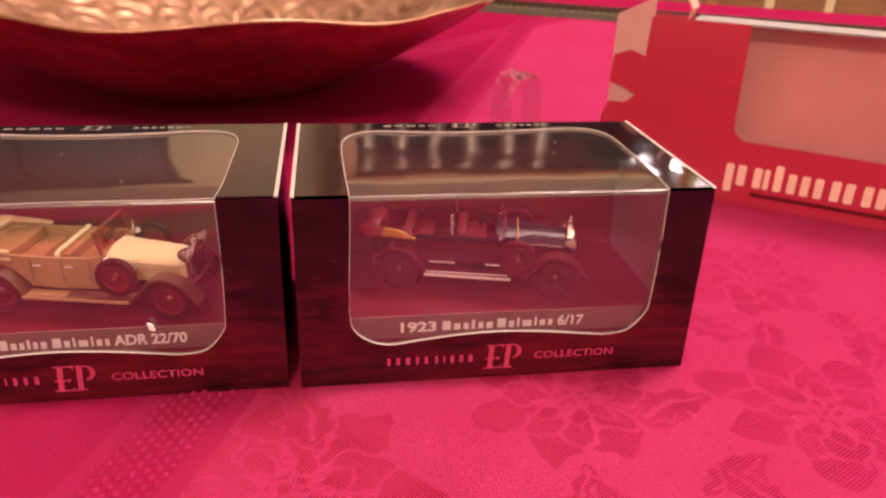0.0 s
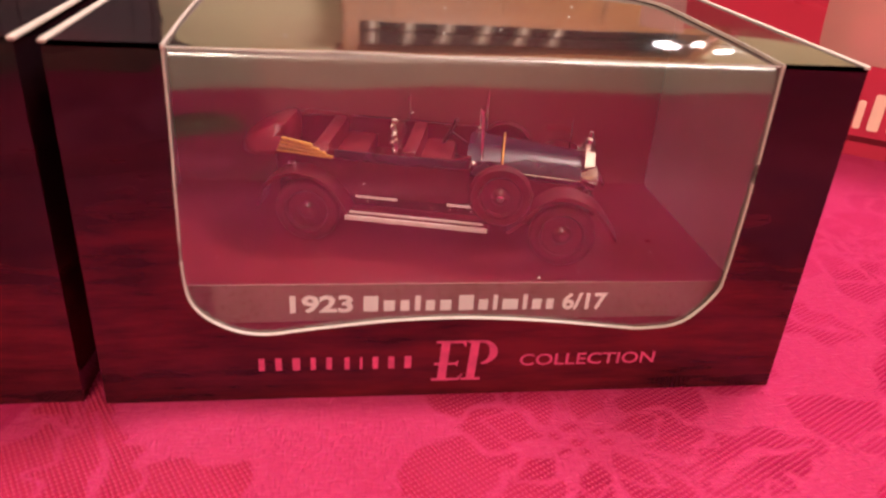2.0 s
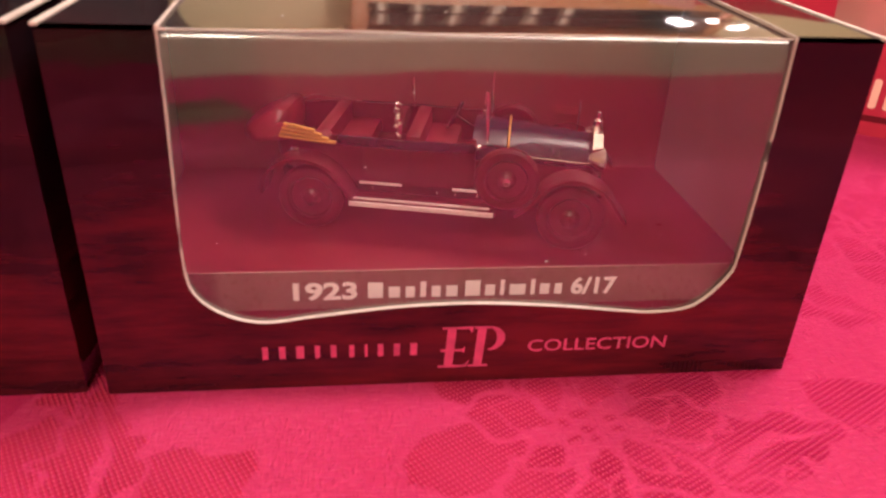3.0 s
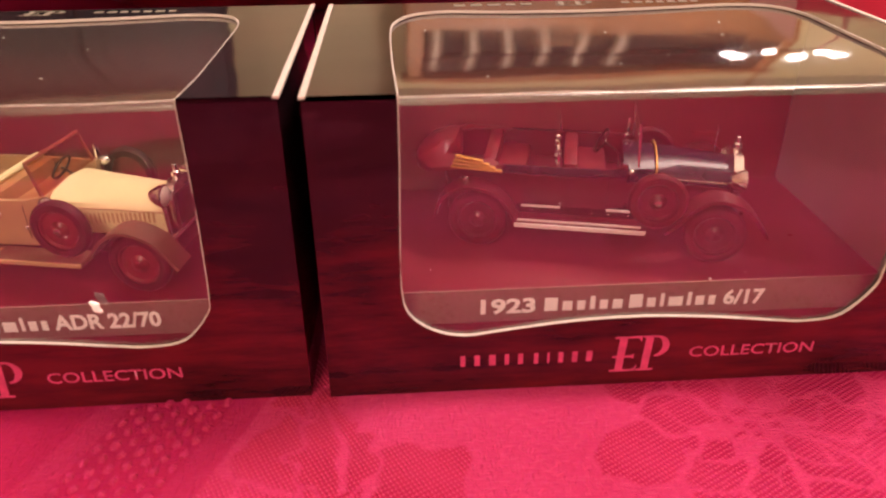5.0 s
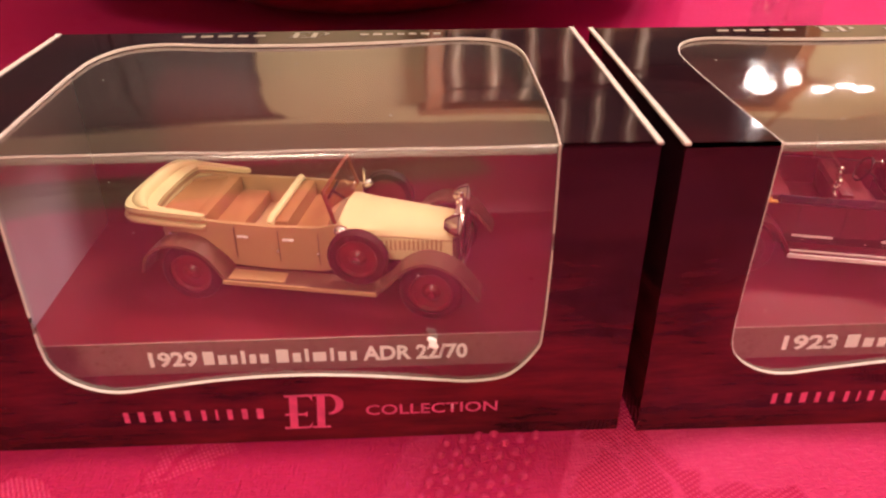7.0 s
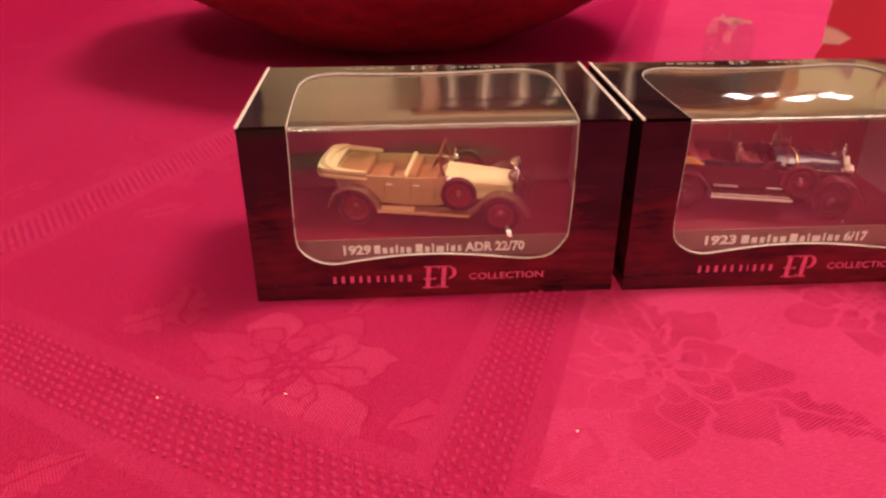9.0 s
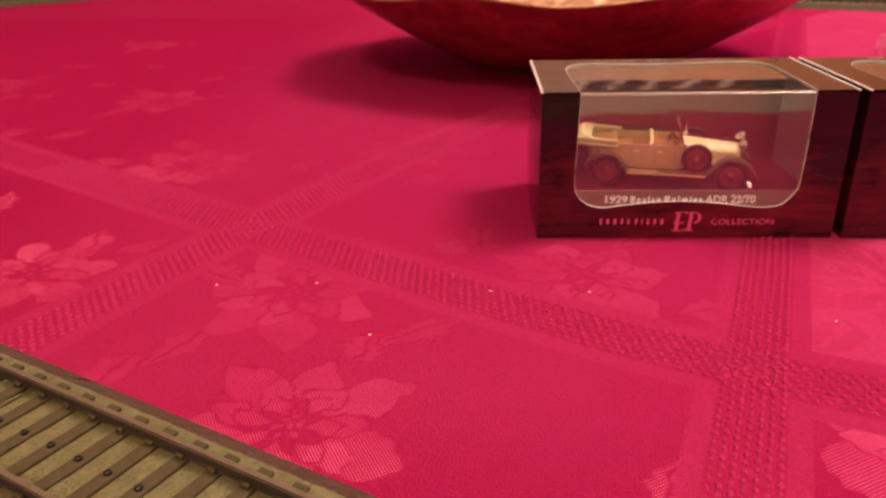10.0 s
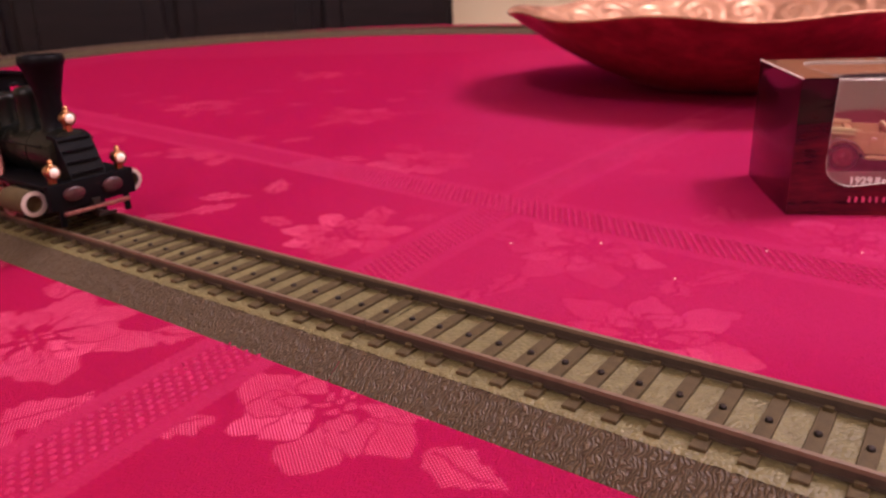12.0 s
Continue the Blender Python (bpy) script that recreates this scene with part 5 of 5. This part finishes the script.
                ob.rotation_euler = (0, 0, a)
            else:
                ob.location = (x, y * MM, z * MM)
    return tr


for a, b in ((-18, 170.3), (-206.3, -18), (-394.6, -206.3)):
    track_section(a, b)
# the far straight, and the half circle that joins both
RADIUS = 360.0
FAR = TRACK @ Matrix.Translation((0, 2 * RADIUS * MM, 0))
for i in range(5):
    track_section(-394.6 + 188.3 * i, -394.6 + 188.3 * (i + 1), FAR, clips=False)
BEND = FAR @ Matrix.Translation((-394.6 * MM, 0, 0)) @ Matrix.Rotation(math.pi, 4, "Z")
for i in range(6):
    hub = Matrix.Translation((0, RADIUS * MM, 0))
    track_section(0, RADIUS * math.pi / 6, BEND @ hub @ Matrix.Rotation(i * math.pi / 6, 4, "Z") @ hub.inverted(), RADIUS, "curved model railway track on a grey-brown plastic gravel bed", False)

# ---- steam locomotive on the track ----
RAILTOP = TOPZ + 2.6
loco = thing("model_locomotive", TRACK @ Matrix.Translation((-0.124, 0, RAILTOP * MM)), "black model steam tank locomotive with a wide funnel", "model train")


def L(name, bm, mat, label="", smooth=35, parent=None):
    bm.transform(Matrix.Translation((0, 0, -RAILTOP)))
    return part(name, bm, mat, parent or loco, label, smooth, MM)


L("frame", box(bmesh.new(), -90, -2, -4.2, 4.2, 10.5, 20), M_LOCO)
L("running_plate", box(bmesh.new(), -92, 0.4, -12.6, 12.6, 20.0, 21.2, 0.3), M_LOCO)
beam = L("buffer_beam", box(bmesh.new(), -1.2, 0.8, -12.4, 12.4, 14.2, 21.4, 0.3), M_LOCO)
for y in (-5.6, 5.6):
    L("beam_panel", lathe(bmesh.new(), [(2.7, 0), (2.6, 0.5), (2.1, 0.8), (0, 0.9)], Matrix.Translation((0.8, y, 18.0)) @ Matrix.Rotation(radians(90), 4, "Y") @ Matrix.Diagonal((0.75, 1.15, 1, 1)), 20), M_DARK_PLATE, "dark red oval buffer plate", parent=beam)
bm = box(bmesh.new(), 0.6, 2.2, -9.5, 9.5, 12.6, 13.6, 0.3)
L("guard_rail", bm, M_RODS, "reddish rail guard", parent=beam)
bm = box(bmesh.new(), -1.0, 1.5, -1.2, 1.2, 11.5, 15.5, 0.3)
box(bm, 1.0, 6.0, -0.6, 0.6, 11.3, 12.2, 0.2)
box(bm, 5.2, 6.0, -2.6, 2.6, 11.3, 12.2, 0.2)
L("coupling", bm, M_STUD, parent=beam)
for s in (-1, 1):
    L("guard_iron", box(bmesh.new(), -0.5, 0.5, s * 9.5 - 0.8, s * 9.5 + 0.8, 9.5, 14.5, 0.2), M_LOCO, parent=beam)
# boiler, smokebox, sloping front
AX = Matrix.Translation((0, 0, 27.0)) @ Matrix.Rotation(radians(-90), 4, "Y")
L("boiler", lathe(bmesh.new(), [(0, 5.2), (5.5, 5.3), (6.6, 5.9), (6.9, 6.6), (6.9, 18.0), (7.15, 18.1), (7.15, 18.8), (6.6, 18.9), (6.6, 32), (6.85, 32.1), (6.85, 32.8), (6.6, 32.9), (6.6, 47), (0, 47)], AX, 36), M_LOCO_GREEN, "dark green-black boiler")
L("smokebox_door", lathe(bmesh.new(), [(5.0, 5.2), (4.6, 4.5), (2.5, 3.9), (0.8, 3.7), (0.6, 2.9), (0, 2.8)], AX, 28), M_LOCO)
bm = prism(bmesh.new(), [(-9, 21), (0.2, 21), (-4.6, 32.0), (-9, 33.0)], 10.0, Matrix(((1, 0, 0, 0), (0, 0, 1, -5.0), (0, 1, 0, 0), (0, 0, 0, 1))))
plate = L("front_plate", bm, M_LOCO, "sloping front plate with ribs")
for i in range(4):
    f = i / 3
    L("rib", box(bmesh.new(), -4.3 + 4.3 * (1 - f) * 0.95, -3.7 + 4.3 * (1 - f) * 0.95, -4.4, 4.4, 22.6 + f * 8.6, 23.1 + f * 8.6), M_LOCO, parent=plate)
# funnel and domes
L("funnel", lathe(bmesh.new(), [(4.0, 33.0), (3.3, 34.2), (3.1, 36.5), (3.1, 41.5), (5.3, 50.2), (5.9, 51.2), (6.0, 52.6), (5.6, 53.3), (4.9, 53.1), (4.2, 50.0), (2.4, 42), (0, 41)], Matrix.Translation((-13.0, 0, 0)), 32), M_LOCO, "wide conical black funnel")
L("steam_dome", lathe(bmesh.new(), [(4.4, 32.2), (3.7, 33.6), (3.5, 41.5), (3.7, 42.2), (3.5, 43.3), (2.6, 44.2), (0, 44.7)], Matrix.Translation((-24.5, 0, 0)), 28), M_LOCO_GREEN)
L("sand_dome", lathe(bmesh.new(), [(4.6, 32.0), (3.9, 33.6), (3.7, 39.6), (3.9, 40.4), (3.6, 41.2), (2.6, 41.9), (0, 42.3)], Matrix.Translation((-38.5, 0, 0)), 28), M_LOCO_GREEN)
L("whistle", lathe(bmesh.new(), [(0.7, 45), (0.7, 48), (0.3, 49.5), (0, 49.6)], Matrix.Translation((-53, -3, 0)), 10), M_BRASS)
# cab: walls with windows, roof
bm = bmesh.new()
for s in (-1, 1):
    y0, y1 = sorted((s * 12.0, s * 11.2))
    for x0, x1, z0, z1 in ((-84, -46, 21, 36), (-84, -78, 36, 45), (-52, -46, 36, 45), (-68, -62, 36, 45), (-84, -46, 43.2, 45.5)):
        box(bm, x0, x1, y0, y1, z0, z1)
for x0, x1 in ((-46.8, -46), (-84, -83.2)):
    box(bm, x0, x1, -11.2, 11.2, 21, 36)
    for y0, y1 in ((-11.2, -9.8), (-4.0, 4.0), (9.8, 11.2)):
        box(bm, x0, x1, y0, y1, 36, 45)
    box(bm, x0, x1, -11.2, 11.2, 42.4, 45.5)
cab = L("cab", bm, M_LOCO)
rings = [[(x, y, 45.0 + 1.8 * (1 - (y / 12.4) ** 2)) for y in np.linspace(-12.4, 12.4, 13)] + [(x, y, 45.8 + 1.8 * (1 - (y / 12.4) ** 2)) for y in np.linspace(12.4, -12.4, 13)] for x in (-87, -45.0)]
L("roof", loft(bmesh.new(), rings), M_LOCO, parent=cab)
for s in (-1, 1):
    for x in (-57, -73):
        wf = L("window_frame", tube(bmesh.new(), [(x + 4.2 * math.cos(a), s * 12.1, 39.6 + 3.2 * math.sin(a)) for a in np.linspace(0, math.tau, 21)[:-1]], 0.35, 6, True), M_LOCO, "thin raised window frame", parent=cab)
    fw = L("window_frame", tube(bmesh.new(), [(-45.9, s * 7.0 + 2.6 * math.cos(a), 40.2 + 3.1 * math.sin(a)) for a in np.linspace(0, math.tau, 19)[:-1]], 0.3, 6, True), M_LOCO, parent=cab)
    # tanks beside the firebox, the pipe in front of them
    L("side_tank", box(bmesh.new(), -46, -34, s * 8.6 - 3.2, s * 8.6 + 3.2, 21, 30.5, 0.8), M_LOCO)
    L("injector", ball(bmesh.new(), (-41, s * 9.2, 32.5), 3.0, 1.4, 0.9, 0.9), M_LOCO_GREEN)
    L("steam_pipe", tube(bmesh.new(), smooth_path([(-34, s * 6.2, 33.0), (-33, s * 7.6, 30.5), (-31.5, s * 8.4, 27), (-28.5, s * 9.6, 23.5), (-26, s * 11.5, 20.5)], 5), 0.75, 8), M_RODS, "reddish copper pipe")
    L("hand_rail", tube(bmesh.new(), [(-46, s * 7.4, 30), (-30, s * 7.4, 30), (-8, s * 7.4, 30)], 0.3, 6), M_LOCO)
    # cylinder, rods, wheels
    cm = Matrix.Translation((-4.0, s * 14.2, 16.6)) @ Matrix.Rotation(radians(90), 4, "Y")
    cyl = L("cylinder", lathe(bmesh.new(), [(0, -13), (3.1, -13), (3.3, -12.4), (3.3, -1.2), (3.45, -1.0), (3.45, 0.0), (2.3, 0.15), (2.2, -0.9), (0, -0.9)], cm, 24), M_SLEEPER, "brown cylinder")
    L("cylinder_cover", lathe(bmesh.new(), [(3.4, -0.6), (3.45, 0.12), (2.3, 0.25), (2.25, -0.5)], cm, 24, True), M_COVER, "dull steel ring", parent=cyl)
    L("cylinder_block", box(bmesh.new(), -16.5, -5.5, min(s * 4, s * 13), max(s * 4, s * 13), 14.5, 20, 0.6), M_LOCO)
    L("piston_rod", rod(bmesh.new(), (-17, s * 14.0, 16.6), (-27, s * 14.0, 16.4), 0.5, seg=8), M_STEEL)
    for z0, z1 in ((14.4, 15.2), (18.0, 18.8)):
        L("slide_bar", box(bmesh.new(), -28, -16.5, s * 14 - 0.5, s * 14 + 0.5, z0, z1), M_RODS)
    L("crosshead", box(bmesh.new(), -27.5, -24, s * 14 - 0.9, s * 14 + 0.9, 13.2, 19.2, 0.3), M_RODS)
    bm = box(bmesh.new(), -62, -25, s * 14.4 - 0.4, s * 14.4 + 0.4, -0.8, 0.8, 0.3)
    bm.transform(Matrix.Translation((-25, 0, 16.2)) @ Matrix.Rotation(radians(3.5), 4, "Y") @ Matrix.Translation((25, 0, 0)))
    L("connecting_rod", bm, M_RODS, "reddish connecting rod")
    L("coupling_rod", box(bmesh.new(), -77, -29, s * 13.0 - 0.4, s * 13.0 + 0.4, 10.6, 12.2, 0.3), M_RODS, "reddish coupling rod")
    for x in (-30, -52, -75):
        wm = Matrix.Translation((x, s * 8.3, RAILTOP + 5.6)) @ Matrix.Rotation(radians(-90 * s), 4, "X")
        w = L("wheel", lathe(bmesh.new(), [(4.7, -1), (6.4, -1), (6.4, -0.6), (5.6, -0.5), (5.4, 1.2), (4.7, 1.2)], wm, 28, True), M_STEEL)
        bm = lathe(bmesh.new(), [(0, 0), (1.3, 0), (1.3, 1.6), (0, 1.7)], wm, 14)
        for q in range(10):
            a = q * math.tau / 10
            rod(bm, wm @ Vector((1.0 * math.cos(a), 1.0 * math.sin(a), 0.6)), wm @ Vector((4.9 * math.cos(a), 4.9 * math.sin(a), 0.6)), 0.32, seg=6)
        L("spokes", bm, M_RED_PAINT, parent=w)
        L("crank_pin", ball(bmesh.new(), (x, s * 14.6, 11.4), 1.0, seg=10, rings=8), M_STEEL, parent=w)
    L("step", box(bmesh.new(), -50, -46, s * 12 - 1.5, s * 12 + 1.0, 12.5, 13.2, 0.2), M_LOCO)


def lantern(x, y, z):
    bm = lathe(bmesh.new(), [(1.7, -2.2), (1.9, -1.6), (1.9, 0.6), (1.6, 1.0)], Matrix.Translation((x, y, z)) @ Matrix.Rotation(radians(90), 4, "Y"), 18)
    box(bm, x - 2.2, x - 0.4, y - 0.8, y + 0.8, z - 3.6, z - 1.4)
    la = L("lantern", bm, M_BRASS, "small brass lantern")
    L("lens", ball(bmesh.new(), (x + 0.75, y, z), 1.35, 0.55, 1, 1), M_LENS, "white glass lens", parent=la)
    L("chimney", lathe(bmesh.new(), [(0.75, z + 1.3), (0.9, z + 1.8), (0.55, z + 2.3), (0.75, z + 2.8), (0.35, z + 3.3), (0, z + 3.4)], Matrix.Translation((x - 0.6, y, 0)), 12), M_BRASS, parent=la)


lantern(0.0, -9.6, 24.6)
lantern(0.0, 9.6, 24.6)
lantern(-5.0, 0.0, 36.8)

# ---- furniture round the table ----
cab2 = thing("wall_cabinet", pose(0.70, 2.92, 0.0), "orange oak cabinet with a dark shelf recess holding tumblers", "cabinet")
part("body", box(bmesh.new(), -0.66, 0.78, -0.16, 0.16, -0.75, 0.68, 0.01), M_OAK, cab2)
part("cornice", box(bmesh.new(), -0.69, 0.81, -0.19, 0.17, 1.32, 1.42, 0.02), M_OAK, cab2)
for x in (-0.63, 0.75):
    part("upright", box(bmesh.new(), x - 0.03, x + 0.03, -0.15, 0.16, 0.68, 1.32, 0.006), M_OAK, cab2)
part("recess_back", box(bmesh.new(), -0.60, 0.72, 0.12, 0.16, 0.68, 1.32), M_DARKWOOD, cab2)
part("shelf", box(bmesh.new(), -0.60, 0.72, -0.12, 0.12, 0.94, 0.95), M_DARKWOOD, cab2)
for i in range(3):
    x = -0.32 + i * 0.375
    d = part("door", box(bmesh.new(), x - 0.165, x + 0.165, -0.18, -0.16, -0.6, 0.5, 0.008), M_OAK, cab2)
    part("knob", ball(bmesh.new(), (x + 0.13, -0.195, 0.0), 0.018), M_BRASS, d, smooth=60)
for i in range(12):
    t = thing("tumbler", pose(0.145 + (i % 6) * 0.138, 2.82, 0.68 + 0.27 * (i // 6)), "tall shiny glass on the cabinet shelf", "glass", "tumblers on the shelf")
    part("glass_body", lathe(bmesh.new(), [(0, 0.0), (0.026, 0.0), (0.034, 0.22), (0.031, 0.22), (0.024, 0.008), (0, 0.008)], None, 20), M_TUMBLER, t, smooth=50)

dark = thing("dark_sideboard", pose(-1.35, 2.25, -0.75, 0, 0, 24), "tall dark-stained wooden sideboard against the wall", "sideboard")
part("body", box(bmesh.new(), -0.85, 0.85, -0.22, 0.22, 0.06, 1.94, 0.012), M_DARKWOOD, dark)
part("top", box(bmesh.new(), -0.88, 0.88, -0.25, 0.23, 1.94, 2.0, 0.01), M_DARKWOOD, dark)
part("plinth", box(bmesh.new(), -0.82, 0.82, -0.2, 0.2, 0, 0.06), M_DARKWOOD, dark)
for i in range(4):
    x = -0.63 + i * 0.42
    d = part("door", box(bmesh.new(), x - 0.195, x + 0.195, -0.245, -0.22, 0.1, 1.90, 0.01), M_DARKWOOD, dark)
    part("panel", box(bmesh.new(), x - 0.14, x + 0.14, -0.255, -0.245, 0.2, 1.8, 0.004), M_DARKWOOD, d)
    part("knob", ball(bmesh.new(), (x + 0.17, -0.26, 0.65), 0.014), M_BRASS, d, smooth=60)

chair = thing("dining_chair", pose(0.62, 1.02, -0.75, 0, 0, -28), "brown wooden dining chair with a slatted back", "chair", "dining chairs")
for x in (-0.2, 0.2):
    part("leg", box(bmesh.new(), x - 0.02, x + 0.02, 0.16, 0.2, 0, 0.86, 0.006), M_CHAIR, chair)
    part("leg", box(bmesh.new(), x - 0.02, x + 0.02, -0.22, -0.18, 0, 0.44, 0.006), M_CHAIR, chair)
part("seat", box(bmesh.new(), -0.23, 0.23, -0.23, 0.21, 0.44, 0.475, 0.012), M_CHAIR, chair)
part("top_rail", box(bmesh.new(), -0.23, 0.23, 0.155, 0.195, 0.77, 0.86, 0.015), M_CHAIR, chair)
for i in range(4):
    part("slat", box(bmesh.new(), -0.13 + i * 0.086 - 0.036, -0.13 + i * 0.086 + 0.036, 0.168, 0.185, 0.475, 0.77, 0.004), M_CHAIR, chair)
copy_thing(chair, pose(0.18, 1.22, -0.75, 0, 0, -16))

pend = thing("pendant_lamp", pose(*PENDANT), "lit frosted glass globe hanging from the ceiling", "lamp")
globe = part("globe", ball(bmesh.new(), (0, 0, 0), GLOBE_R * 0.99, 1, 1, 1, 32, 20), M_GLOBE, pend, smooth=60)
globe.visible_shadow = False
part("collar", lathe(bmesh.new(), [(0.05, 0.14), (0.05, 0.18), (0.02, 0.2), (0, 0.2)], None, 24), M_BRASS, pend, smooth=40)
part("cord", rod(bmesh.new(), (0, 0, 0.2), (0, 0, RZ1 - PENDANT.z), 0.005, seg=8), M_STUD, pend)

# glass ball and stem for the added fill lamp
lamp2 = thing("front_fill_lamp", pose(*SECOND), "unseen lit glass ball lamp, added to fill the front faces", "lamp")
ball2 = part("globe", ball(bmesh.new(), (0, 0, 0), 0.138, 1, 1, 1, 32, 20), M_GLOBE, lamp2, smooth=60)
ball2.visible_shadow = False
part("stem", rod(bmesh.new(), (0, 0, 0.13), (0, 0, RZ1 - SECOND.z), 0.012, seg=10), M_BRASS, lamp2)

ch = thing("chandelier", pose(*CHANDELIER), "small brass chandelier with lit bulbs", "lamp")
part("stem", rod(bmesh.new(), (0, 0, -0.02), (0, 0, RZ1 - CHANDELIER.z), 0.008, seg=10), M_BRASS, ch)
part("hub", ball(bmesh.new(), (0, 0, 0.0), 0.035), M_BRASS, ch, smooth=60)
for i in range(6):
    a = i * math.tau / 6 + 0.3
    c, s = math.cos(a), math.sin(a)
    arm = part("arm", tube(bmesh.new(), smooth_path([(0.02 * c, 0.02 * s, 0.0), (0.08 * c, 0.08 * s, -0.04), (0.15 * c, 0.15 * s, -0.02), (0.17 * c, 0.17 * s, 0.02)], 5), 0.006, 8), M_BRASS, ch, smooth=60)
    part("bulb", ball(bmesh.new(), (0.17 * c, 0.17 * s, 0.055), 0.024, 1, 1, 1.2), M_BULB, arm, "lit frosted bulb", smooth=60)
